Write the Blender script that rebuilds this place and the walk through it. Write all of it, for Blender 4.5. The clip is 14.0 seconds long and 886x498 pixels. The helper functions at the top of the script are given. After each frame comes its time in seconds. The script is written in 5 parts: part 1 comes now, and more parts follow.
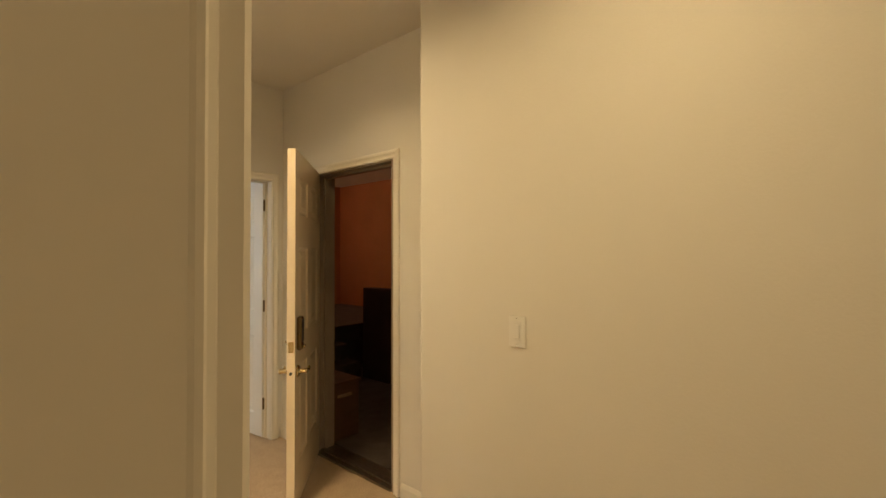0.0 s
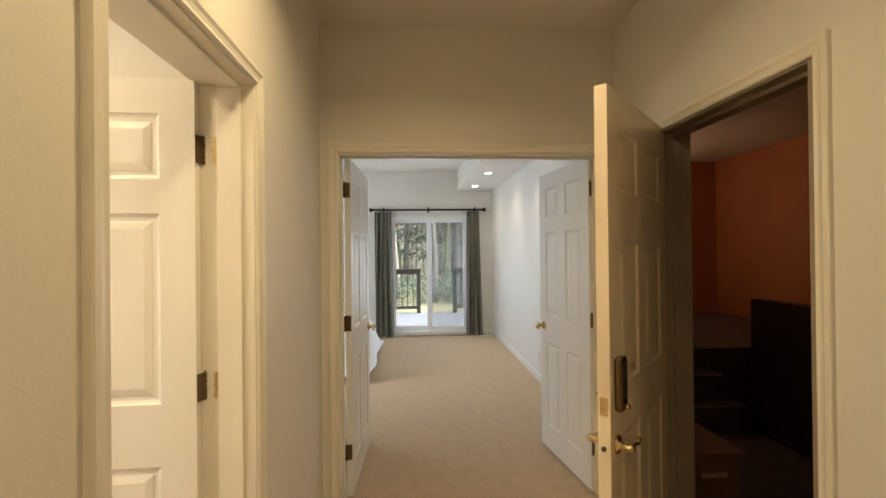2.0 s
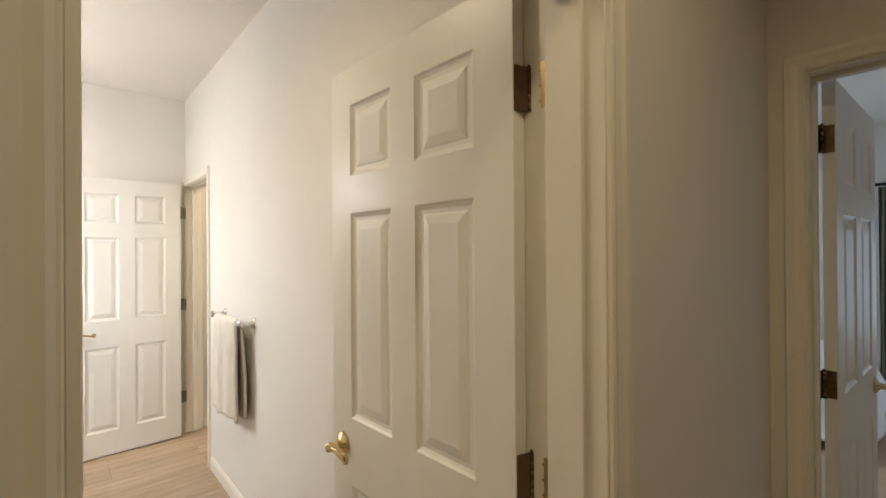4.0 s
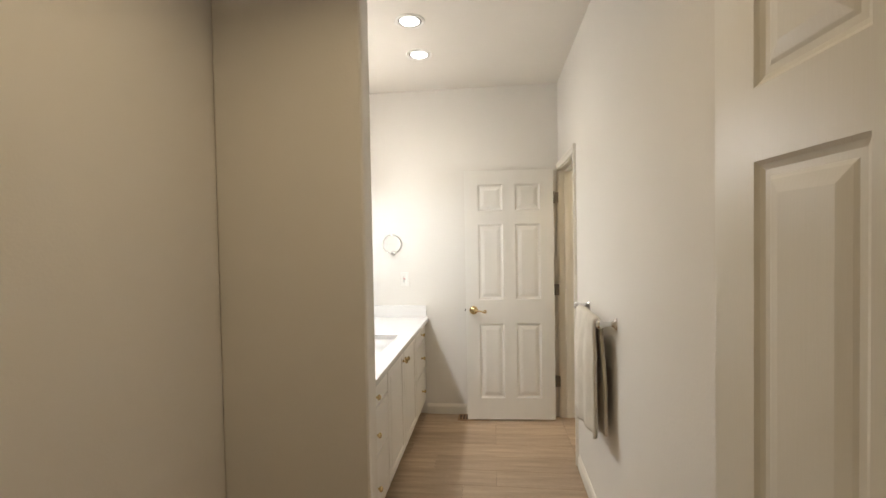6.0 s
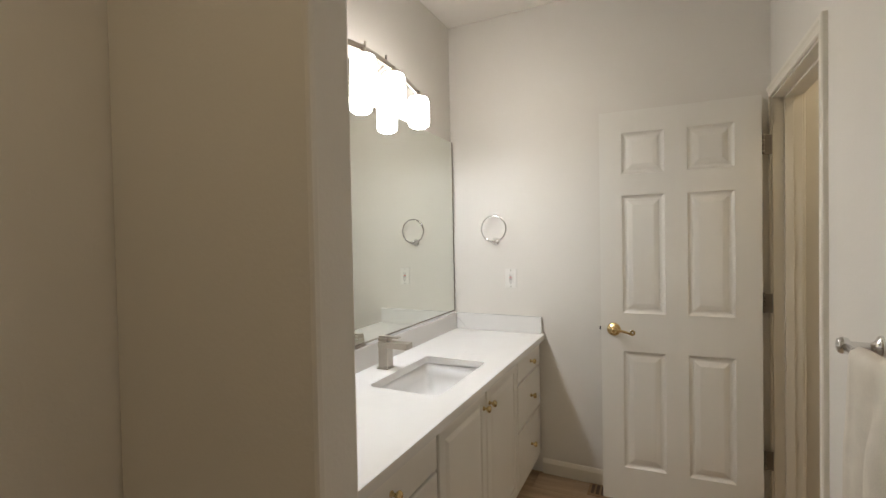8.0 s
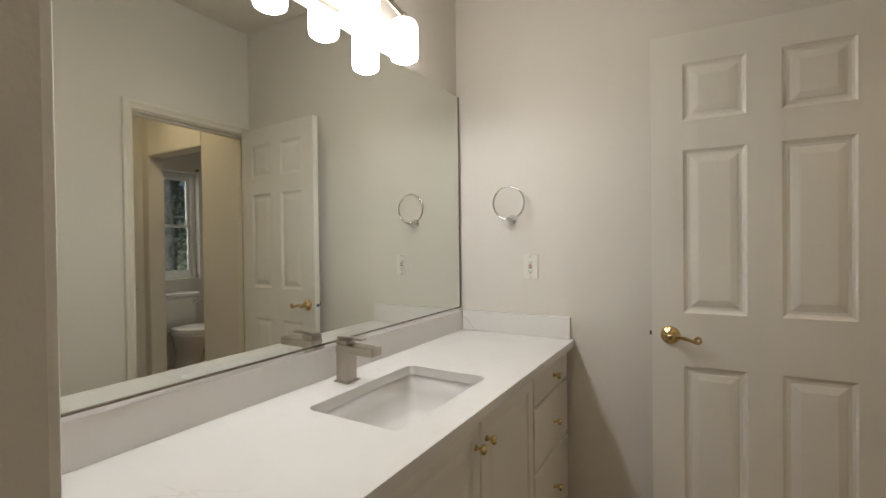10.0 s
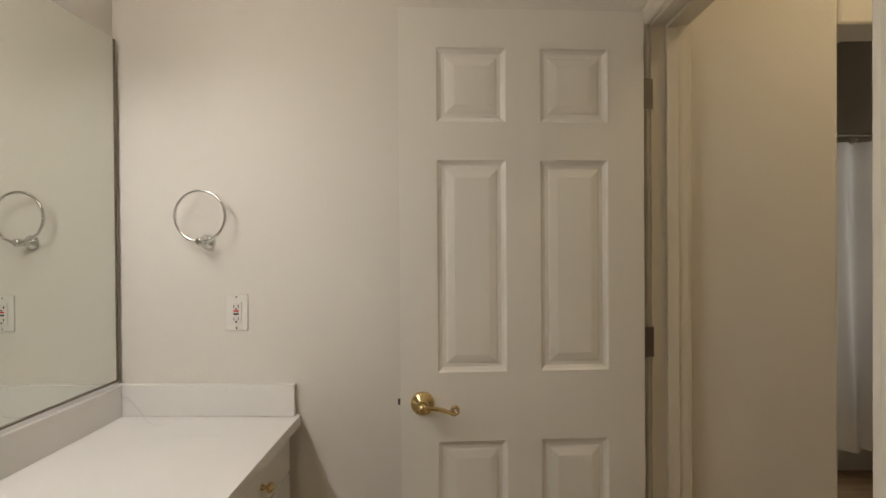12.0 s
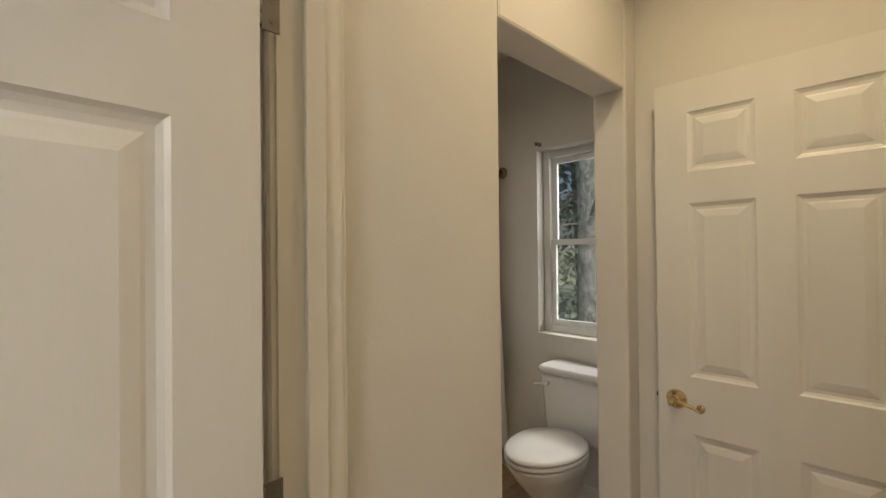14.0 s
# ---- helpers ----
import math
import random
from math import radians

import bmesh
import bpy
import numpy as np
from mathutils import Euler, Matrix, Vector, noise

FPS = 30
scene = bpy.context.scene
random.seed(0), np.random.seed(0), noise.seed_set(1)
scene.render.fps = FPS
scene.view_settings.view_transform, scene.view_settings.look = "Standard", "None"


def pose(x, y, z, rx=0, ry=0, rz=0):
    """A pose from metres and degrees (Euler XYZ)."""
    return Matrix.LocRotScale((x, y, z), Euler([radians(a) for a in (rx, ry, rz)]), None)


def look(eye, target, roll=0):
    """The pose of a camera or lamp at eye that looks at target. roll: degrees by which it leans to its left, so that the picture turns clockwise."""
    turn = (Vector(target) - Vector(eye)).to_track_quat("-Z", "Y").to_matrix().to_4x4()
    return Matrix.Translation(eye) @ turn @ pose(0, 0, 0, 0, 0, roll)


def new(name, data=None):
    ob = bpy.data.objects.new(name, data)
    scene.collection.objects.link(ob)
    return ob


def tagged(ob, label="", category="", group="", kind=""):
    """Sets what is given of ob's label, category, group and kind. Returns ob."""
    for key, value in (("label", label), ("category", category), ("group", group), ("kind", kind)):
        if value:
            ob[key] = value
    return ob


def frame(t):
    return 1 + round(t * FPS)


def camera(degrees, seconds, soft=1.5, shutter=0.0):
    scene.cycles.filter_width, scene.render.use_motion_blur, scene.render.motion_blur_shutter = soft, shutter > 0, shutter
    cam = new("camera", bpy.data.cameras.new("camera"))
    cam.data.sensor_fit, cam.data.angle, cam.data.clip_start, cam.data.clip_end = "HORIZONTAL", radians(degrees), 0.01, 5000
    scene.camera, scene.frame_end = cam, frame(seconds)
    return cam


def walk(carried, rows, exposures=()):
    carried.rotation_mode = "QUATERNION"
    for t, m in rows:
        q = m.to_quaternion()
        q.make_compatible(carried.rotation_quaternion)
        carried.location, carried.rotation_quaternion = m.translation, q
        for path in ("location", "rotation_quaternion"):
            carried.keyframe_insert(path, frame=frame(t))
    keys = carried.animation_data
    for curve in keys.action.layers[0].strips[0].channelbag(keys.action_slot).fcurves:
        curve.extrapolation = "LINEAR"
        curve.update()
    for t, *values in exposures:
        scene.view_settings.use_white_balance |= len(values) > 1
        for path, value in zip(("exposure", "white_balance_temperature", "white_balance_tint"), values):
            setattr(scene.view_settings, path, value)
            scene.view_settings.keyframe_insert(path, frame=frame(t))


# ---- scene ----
cam = camera(90.1, 14.0)
PATH = [
    (0, (0.519, 0.24, 1.438), (2.033, 1.546, 1.469), -0.1),
    (0.5, (0.753, 0.382, 1.442), (1.989, 1.955, 1.456), -0.3),
    (1, (0.918, 0.546, 1.463), (1.837, 2.323, 1.465), -0.8),
    (1.5, (1.105, 0.771, 1.475), (1.642, 2.698, 1.47), -0.9),
    (2, (1.186, 1.004, 1.471), (1.316, 3.0, 1.48), -0.6),
    (2.5, (1.185, 1.23, 1.484), (0.902, 3.21, 1.486), -0.6),
    (3, (1.183, 1.433, 1.491), (0.465, 3.3, 1.477), -0.2),
    (3.5, (1.133, 1.641, 1.487), (-0.015, 3.279, 1.488), -0.4),
    (4, (1.052, 1.795, 1.487), (-0.459, 3.105, 1.494), -0.4),
    (4.2, (0.986, 1.822, 1.5), (-0.611, 3.026, 1.482), -0.5),
    (6.3, (0.446, 2.123, 1.492), (-1.526, 1.793, 1.465), -0.7),
    (6.5, (0.318, 2.154, 1.46), (-1.652, 1.805, 1.445), -0.5),
    (7, (0.006, 2.134, 1.442), (-1.942, 1.681, 1.414), -0.7),
    (7.5, (-0.284, 2.093, 1.391), (-2.168, 1.422, 1.375), -0.8),
    (8, (-0.528, 2.104, 1.385), (-2.324, 1.223, 1.348), -1.1),
    (8.2, (-0.615, 2.082, 1.346), (-2.382, 1.144, 1.32), -1.0),
    (10.3, (-1.162, 1.971, 1.26), (-2.882, 0.951, 1.239), -0.7),
    (10.5, (-1.2, 1.947, 1.27), (-2.974, 1.023, 1.249), -0.7),
    (11, (-1.372, 1.933, 1.284), (-3.264, 1.286, 1.268), -0.5),
    (11.5, (-1.551, 1.939, 1.313), (-3.517, 1.573, 1.299), -0.4),
    (12, (-1.728, 1.963, 1.354), (-3.727, 1.935, 1.342), -0.4),
    (12.5, (-1.924, 2.006, 1.395), (-3.884, 2.403, 1.362), -0.1),
    (13, (-2.101, 2.11, 1.407), (-3.95, 2.872, 1.422), -0.1),
    (13.5, (-2.256, 2.208, 1.426), (-3.92, 3.318, 1.44), -0.5),
    (14, (-2.43, 2.295, 1.436), (-3.868, 3.684, 1.452), -0.6),
]
EXPOSURES = [(0, 1.0, 6550, 10), (2.0, 0.90, 6250, 10), (3.0, 0.68, 5950, 10), (3.5, 0.32, 5800, 10), (4.2, -0.34, 5600, 10), (6.5, -0.86, 5850, 10), (7.5, -1.24, 5800, 10),
             (10.5, -1.78, 6100, 10), (11.5, -1.79, 6250, 10), (12.5, -1.93, 6550, 13), (13.3, -1.62, 6700, 13), (14.0, -1.20, 6050, 10)]
walk(cam, [(t, look(eye, target, roll)) for t, eye, target, roll in PATH], EXPOSURES)

# ---- world, sun and lamps ----
world = bpy.data.worlds.new("sky_world")
scene.world = world
world.use_nodes = True
_wn = world.node_tree.nodes
_sky = _wn.new("ShaderNodeTexSky")
_sky.sky_type, _sky.sun_disc = "NISHITA", False
_sky.sun_elevation, _sky.sun_rotation = radians(56), radians(105)
_sky.dust_density = 3.0
world.node_tree.links.new(_sky.outputs[0], _wn["Background"].inputs[0])
_wn["Background"].inputs[1].default_value = 0.15

sun_data = bpy.data.lights.new("sun", "SUN")
sun_data.energy, sun_data.angle, sun_data.color = 5.0, radians(14), (1.0, 0.95, 0.88)
sun = new("sun", sun_data)
sun.matrix_world = look((13, 8.5, 20), (0, 12, 0))


def area(name, m, power, colour, sx, sy=None, spread=180):
    d = bpy.data.lights.new(name, "AREA")
    d.energy, d.color = power, colour
    d.shape, d.size = ("RECTANGLE", sx) if sy else ("DISK", sx)
    if sy:
        d.size_y = sy
    d.spread = radians(spread)
    ob = new(name, d)
    ob.matrix_world = m
    return ob


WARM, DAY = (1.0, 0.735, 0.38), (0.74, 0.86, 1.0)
# hall downlights (behind the walk, unseen; third is added fill), bathroom and bedroom downlights
UNSEEN_HALL_CANS = [(1.18, 2.15, 7.0), (1.22, 0.55, 4.8), (0.30, -0.90, 3.5)]
BATH_CANS = [(-1.93, 1.597), (-2.394, 1.573), (-0.35, 1.65)]
BED_CANS = [(2.21, 5.65), (2.19, 6.90), (2.175, 8.10)]
for cx, cy, power in UNSEEN_HALL_CANS:
    area("hall_unseen_lamp", pose(cx, cy, 2.735), power, WARM, 0.13, spread=150)
# the third bathroom can is unseen, added for warm light spilling from the hall
for cx, cy in BATH_CANS:
    area("bath_downlight_lamp", pose(cx, cy, 2.705), 2.8 if cx < -1 else 9.3, (1.0, 0.84, 0.62) if cx < -1 else (1.0, 0.735, 0.41), 0.13, spread=150)
for cx, cy in BED_CANS:
    area("bed_downlight_lamp", pose(cx, cy, 2.49), 1.6, (1.0, 0.86, 0.68), 0.12, spread=120)
# daylight standing in the openings; the bedroom west window is unseen, assumed
area("bedroom_unseen_window_light", pose(-1.86, 6.4, 1.5, 0, -90, 0), 23, DAY, 1.3, 1.8)
area("slider_light", pose(1.5, 8.95, 1.1, -90, 0, 0), 20, DAY, 1.9, 1.3)
# lamps added outside the toilet window, clear of the mirror, stand in for daylight
area("toilet_window_light", look((-3.74, 5.75, 3.05), (-3.74, 4.5, 1.2)), 145, (1.0, 0.94, 0.84), 1.2, 0.8)
area("toilet_side_fill_light", look((-2.75, 5.7, 1.75), (-3.9, 4.6, 1.4)), 85, (1.0, 0.94, 0.84), 1.3, 1.3)
# unseen warm fill, added to light the upper stair room wall
area("stair_room_fill", look((3.6, 6.7, 2.25), (5.4, 4.6, 1.9)), 4.6, (1.0, 0.55, 0.30), 0.25)
# unseen ceiling lamps, added to account for the warm-lit walls
area("toilet_unseen_lamp", pose(-3.80, 3.55, 2.70), 5.8, (1.0, 0.80, 0.58), 0.13, spread=150)
area("vestibule_unseen_lamp", pose(-2.70, 3.35, 2.70), 13.8, (1.0, 0.76, 0.44), 0.13, spread=150)


# ---- materials ----
def material(name, colour, rough=0.5, metal=0.0, vary=0.06, scale=4.0, bump=0.0, bump_scale=200.0, fine=0.0,
             stretch=(1, 1, 1), per_object=0.0, coat=0.0, spec=0.5):
    m = bpy.data.materials.new(name)
    m.use_nodes = True
    n, l = m.node_tree.nodes, m.node_tree.links
    b = n["Principled BSDF"]
    b.inputs["Roughness"].default_value = rough
    b.inputs["Metallic"].default_value = metal
    b.inputs["Specular IOR Level"].default_value = spec
    if coat:
        b.inputs["Coat Weight"].default_value = coat
        b.inputs["Coat Roughness"].default_value = 0.15
    tc = n.new("ShaderNodeTexCoord")
    mp = n.new("ShaderNodeMapping")
    mp.inputs["Scale"].default_value = stretch
    l.new(tc.outputs["Object"], mp.inputs["Vector"])
    big = n.new("ShaderNodeTexNoise")
    big.inputs["Scale"].default_value, big.inputs["Detail"].default_value = scale, 4
    l.new(mp.outputs[0], big.inputs["Vector"])
    ramp = n.new("ShaderNodeMapRange")
    ramp.inputs["From Min"].default_value, ramp.inputs["From Max"].default_value = 0.3, 0.7
    ramp.inputs["To Min"].default_value, ramp.inputs["To Max"].default_value = 1 - vary, 1 + vary
    l.new(big.outputs["Fac"], ramp.inputs["Value"])
    value = ramp.outputs[0]
    if fine:
        small = n.new("ShaderNodeTexNoise")
        small.inputs["Scale"].default_value, small.inputs["Detail"].default_value = bump_scale, 3
        l.new(mp.outputs[0], small.inputs["Vector"])
        r2 = n.new("ShaderNodeMapRange")
        r2.inputs["From Min"].default_value, r2.inputs["From Max"].default_value = 0.3, 0.7
        r2.inputs["To Min"].default_value, r2.inputs["To Max"].default_value = 1 - fine, 1 + fine
        l.new(small.outputs["Fac"], r2.inputs["Value"])
        mul = n.new("ShaderNodeMath")
        mul.operation = "MULTIPLY"
        l.new(value, mul.inputs[0]), l.new(r2.outputs[0], mul.inputs[1])
        value = mul.outputs[0]
    if per_object:
        oi = n.new("ShaderNodeObjectInfo")
        r3 = n.new("ShaderNodeMapRange")
        r3.inputs["To Min"].default_value, r3.inputs["To Max"].default_value = 1 - per_object, 1 + per_object
        l.new(oi.outputs["Random"], r3.inputs["Value"])
        mul2 = n.new("ShaderNodeMath")
        mul2.operation = "MULTIPLY"
        l.new(value, mul2.inputs[0]), l.new(r3.outputs[0], mul2.inputs[1])
        value = mul2.outputs[0]
    scl = n.new("ShaderNodeVectorMath")
    scl.operation = "SCALE"
    scl.inputs[0].default_value = colour[:3]
    l.new(value, scl.inputs["Scale"])
    l.new(scl.outputs[0], b.inputs["Base Color"])
    if bump:
        bn = n.new("ShaderNodeTexNoise")
        bn.inputs["Scale"].default_value, bn.inputs["Detail"].default_value = bump_scale, 3
        l.new(mp.outputs[0], bn.inputs["Vector"])
        bp = n.new("ShaderNodeBump")
        bp.inputs["Strength"].default_value, bp.inputs["Distance"].default_value = bump, 0.002
        l.new(bn.outputs["Fac"], bp.inputs["Height"])
        l.new(bp.outputs[0], b.inputs["Normal"])
    return m


def glowing(name, colour, strength):
    m = bpy.data.materials.new(name)
    m.use_nodes = True
    b = m.node_tree.nodes["Principled BSDF"]
    b.inputs["Base Color"].default_value = (0.9, 0.9, 0.88, 1)
    b.inputs["Emission Color"].default_value = (*colour, 1)
    b.inputs["Emission Strength"].default_value = strength
    return m


M_WALL = material("wall_paint", (0.74, 0.71, 0.652), 0.62, vary=0.02, scale=1.5, bump=0.29, bump_scale=100, spec=0.3)
M_CEIL = material("ceiling_paint", (0.74, 0.70, 0.63), 0.8, vary=0.03, scale=1.2, bump=0.3, bump_scale=90, spec=0.2)
M_TRIM = material("trim_paint", (0.78, 0.74, 0.65), 0.38, vary=0.02, scale=3, bump=0.04, bump_scale=60)
M_DOOR = material("door_paint", (0.79, 0.77, 0.715), 0.36, vary=0.015, scale=3, bump=0.09, bump_scale=70, stretch=(3.5, 3.5, 0.22))
M_ENTRY = material("entry_door_paint", (0.80, 0.69, 0.52), 0.34, vary=0.04, scale=3, bump=0.06, bump_scale=70)
M_CARPET = material("beige_carpet", (0.49, 0.375, 0.26), 0.95, vary=0.06, scale=14, bump=0.8, bump_scale=130, fine=0.22, spec=0.1)
M_BRASS = material("polished_brass", (0.72, 0.57, 0.30), 0.13, 1.0, vary=0.05, scale=30)
M_OLDBRASS = material("aged_brass", (0.17, 0.125, 0.07), 0.42, 1.0, vary=0.25, scale=60)
M_TARNISHED = material("tarnished_brass", (0.55, 0.43, 0.22), 0.34, 1.0, vary=0.2, scale=50)
# aged brass with the shade on pin and leaf plate put into its colour
M_SHADEBRASS = material("aged_brass_shaded", (0.15, 0.10, 0.055), 0.42, 0.75, vary=0.15)
M_GREYHINGE = material("dull_steel_hinge", (0.22, 0.20, 0.18), 0.45, 0.8, vary=0.1)
M_CHROME = material("chrome", (0.78, 0.78, 0.78), 0.10, 1.0, vary=0.02)
M_NICKEL = material("brushed_nickel", (0.50, 0.46, 0.40), 0.30, 1.0, vary=0.05, scale=80, stretch=(1, 1, 6))
M_BLACK = material("black_iron", (0.018, 0.017, 0.016), 0.45, 0.4, vary=0.1)
M_CERAMIC = material("white_ceramic", (0.82, 0.81, 0.79), 0.10, vary=0.01, coat=0.4)
M_CABINET = material("cabinet_paint", (0.77, 0.75, 0.70), 0.34, vary=0.015, scale=3)
M_PLASTIC = material("white_plastic", (0.78, 0.76, 0.71), 0.35, vary=0.01)
M_SLOT = material("dark_slot", (0.03, 0.03, 0.03), 0.5)
M_RED = material("red_button", (0.55, 0.04, 0.03), 0.4)
M_CURTAIN = material("olive_grey_curtain", (0.155, 0.148, 0.108), 0.85, vary=0.12, scale=6, bump=0.4, bump_scale=500, fine=0.08)
M_SHOWER = material("white_shower_curtain", (0.78, 0.78, 0.78), 0.75, vary=0.02, bump=0.2, bump_scale=400)
M_TOWEL = material("cream_terry_towel", (0.70, 0.65, 0.56), 0.95, vary=0.06, scale=12, bump=1.0, bump_scale=600, fine=0.08, spec=0.1)
M_BEDDING = material("white_bedding", (0.80, 0.80, 0.80), 0.85, vary=0.02, bump=0.3, bump_scale=300)
M_VINYL = material("white_vinyl", (0.80, 0.80, 0.79), 0.35, vary=0.015)
M_PLANK = material("oak_look_plank", (0.37, 0.275, 0.185), 0.42, vary=0.22, scale=3.5, bump=0.15, bump_scale=60, fine=0.12,
                   stretch=(7, 0.7, 7), per_object=0.12)
M_GROUT = material("plank_joint", (0.10, 0.07, 0.05), 0.8)
M_DECK = material("weathered_deck", (0.28, 0.29, 0.33), 0.7, vary=0.15, scale=4, bump=0.3, bump_scale=80, fine=0.1, stretch=(6, 0.6, 6), per_object=0.12)
M_RAIL = material("dark_brown_rail", (0.055, 0.042, 0.034), 0.6, vary=0.15, scale=5)
M_GREYBOARD = material("weathered_rail_board", (0.17, 0.14, 0.12), 0.7, vary=0.2, scale=5, stretch=(5, 5, 0.5))
M_POSTWOOD = material("cedar_post", (0.32, 0.21, 0.12), 0.7, vary=0.15, scale=5, stretch=(5, 5, 0.5))
M_ORANGE = material("terracotta_wall_paint", (0.42, 0.17, 0.07), 0.75, vary=0.08, scale=2, bump=0.2, bump_scale=90)
M_DARKCARPET = material("dark_brown_carpet", (0.085, 0.065, 0.052), 0.95, vary=0.2, scale=9, bump=0.8, bump_scale=300)
M_BENCH = material("stained_wood", (0.10, 0.05, 0.028), 0.5, vary=0.2, scale=4, stretch=(1, 6, 6))
M_DARKPANEL = material("dark_panel", (0.045, 0.026, 0.016), 0.6, vary=0.15, scale=4)
M_STEEL = material("threshold_metal", (0.22, 0.19, 0.15), 0.4, 0.9, vary=0.15, scale=40)
M_BARK = material("bark", (0.36, 0.33, 0.30), 0.9, vary=0.35, scale=6, bump=0.8, bump_scale=30, stretch=(3, 3, 0.6))
M_PALEBARK = material("pale_twigs", (0.50, 0.45, 0.41), 0.9, vary=0.25, scale=6)
M_NEEDLE = material("evergreen_leaf", (0.16, 0.19, 0.135), 0.7, vary=0.45, scale=1.6, fine=0.3, bump_scale=12)
M_FERN = material("undergrowth_leaf", (0.27, 0.31, 0.23), 0.7, vary=0.4, scale=2.0, fine=0.3, bump_scale=10)
M_MOSS = material("mossy_twigs", (0.36, 0.37, 0.22), 0.9, vary=0.3, scale=5)
M_LICHEN = material("lichen_bark", (0.30, 0.29, 0.28), 0.9, vary=0.5, scale=9, bump=0.8, bump_scale=24, fine=0.35, stretch=(1.5, 1.5, 1.0))
# pale base colour puts outdoor haze and brightness into the far leaves
M_FARLEAF = material("far_twigs_painted_haze", (0.70, 0.68, 0.67), 0.9, vary=0.45, scale=0.35)
M_GROUND = material("leafy_ground", (0.34, 0.33, 0.20), 0.95, vary=0.4, scale=0.8, bump=0.6, bump_scale=14, fine=0.3)
M_BAFFLE = material("dark_baffle", (0.08, 0.075, 0.07), 0.5)
M_CAN = glowing("downlight_lens", (1.0, 0.90, 0.72), 14)
# glow for the unseen fixtures of hall, vestibule and toilet room
M_CANUNSEEN = glowing("unseen_downlight_lens", WARM, 8)
M_SHADE = glowing("opal_glass", (1.0, 0.885, 0.77), 43)
M_BULB = glowing("bulb_glow_disc", (1.0, 0.965, 0.91), 540)
M_MIRROR = material("mirror_silver", (0.86, 0.885, 0.84), 0.015, 1.0, vary=0.0)


def glass_material():
    m = bpy.data.materials.new("window_glass")
    m.use_nodes = True
    n, l = m.node_tree.nodes, m.node_tree.links
    out = n["Material Output"]
    tr, gl, mix, fr = (n.new(k) for k in ("ShaderNodeBsdfTransparent", "ShaderNodeBsdfGlossy", "ShaderNodeMixShader", "ShaderNodeFresnel"))
    tr.inputs[0].default_value = (0.93, 0.95, 0.94, 1)
    gl.inputs["Roughness"].default_value = 0.02
    fr.inputs[0].default_value = 1.45
    l.new(fr.outputs[0], mix.inputs[0]), l.new(tr.outputs[0], mix.inputs[1]), l.new(gl.outputs[0], mix.inputs[2])
    l.new(mix.outputs[0], out.inputs[0])
    return m


M_GLASS = glass_material()


# ---- mesh helpers ----
def box(bm, x0, x1, y0, y1, z0, z1, bevel=0.0, segments=2):
    r = bmesh.ops.create_cube(bm, size=1.0)
    vs = r["verts"]
    for v in vs:
        v.co = Vector(((x0 + x1) / 2 + v.co.x * (x1 - x0), (y0 + y1) / 2 + v.co.y * (y1 - y0), (z0 + z1) / 2 + v.co.z * (z1 - z0)))
    if bevel:
        es = list({e for v in vs for e in v.link_edges})
        bmesh.ops.bevel(bm, geom=es, offset=bevel, segments=segments, profile=0.5, affect="EDGES")
    return bm


def tube(bm, pts, r, n=10, caps=True):
    """A round bar along pts; r is a number or one per point."""
    pts = [Vector(p) for p in pts]
    rs = r if isinstance(r, (list, tuple)) else [r] * len(pts)
    rings, side = [], None
    for i, p in enumerate(pts):
        d = (pts[min(i + 1, len(pts) - 1)] - pts[max(i - 1, 0)]).normalized()
        if side is None:
            side = d.orthogonal().normalized()
        side = (side - d * side.dot(d)).normalized()
        up = d.cross(side)
        rings.append([bm.verts.new(p + rs[i] * (math.cos(2 * math.pi * k / n) * side + math.sin(2 * math.pi * k / n) * up)) for k in range(n)])
    for a, b in zip(rings, rings[1:]):
        for k in range(n):
            f = bm.faces.new((a[k], a[(k + 1) % n], b[(k + 1) % n], b[k]))
            f.smooth = True
    if caps:
        bm.faces.new(rings[0][::-1]), bm.faces.new(rings[-1])
    return bm


def lathe(bm, profile, m=None, n=24, sx=1.0, sy=1.0):
    """Turns (radius, height) pairs round the z axis, then moves them by m."""
    m = m or Matrix()
    rings = [[bm.verts.new(m @ Vector((max(r, 1e-4) * sx * math.cos(2 * math.pi * k / n), max(r, 1e-4) * sy * math.sin(2 * math.pi * k / n), h))) for k in range(n)] for r, h in profile]
    for a, b in zip(rings, rings[1:]):
        for k in range(n):
            f = bm.faces.new((a[k], a[(k + 1) % n], b[(k + 1) % n], b[k]))
            f.smooth = True
    bm.faces.new(rings[0][::-1]), bm.faces.new(rings[-1])
    return bm


def mesh_of(name, bm, mat):
    bmesh.ops.recalc_face_normals(bm, faces=bm.faces[:])
    me = bpy.data.meshes.new(name)
    bm.to_mesh(me)
    bm.free()
    me.materials.append(mat)
    return me


def part(name, bm, mat, parent, label=""):
    ob = new(name, mesh_of(name, bm, mat))
    ob.parent = parent
    if label:
        tagged(ob, label)
    return ob


def thing(name, m=None, label="", category="", group="", kind=""):
    ob = new(name)
    ob.empty_display_size = 0.05
    if m is not None:
        ob.matrix_world = m
    return tagged(ob, label, category, group, kind)


def solid(name, bm, mat, label="", category="", group="", kind="", m=None):
    ob = new(name, mesh_of(name, bm, mat))
    if m is not None:
        ob.matrix_world = m
    return tagged(ob, label, category, group, kind)


def boxes(*dims, bevel=0.0):
    bm = bmesh.new()
    for d in dims:
        box(bm, *d, bevel=bevel)
    return bm


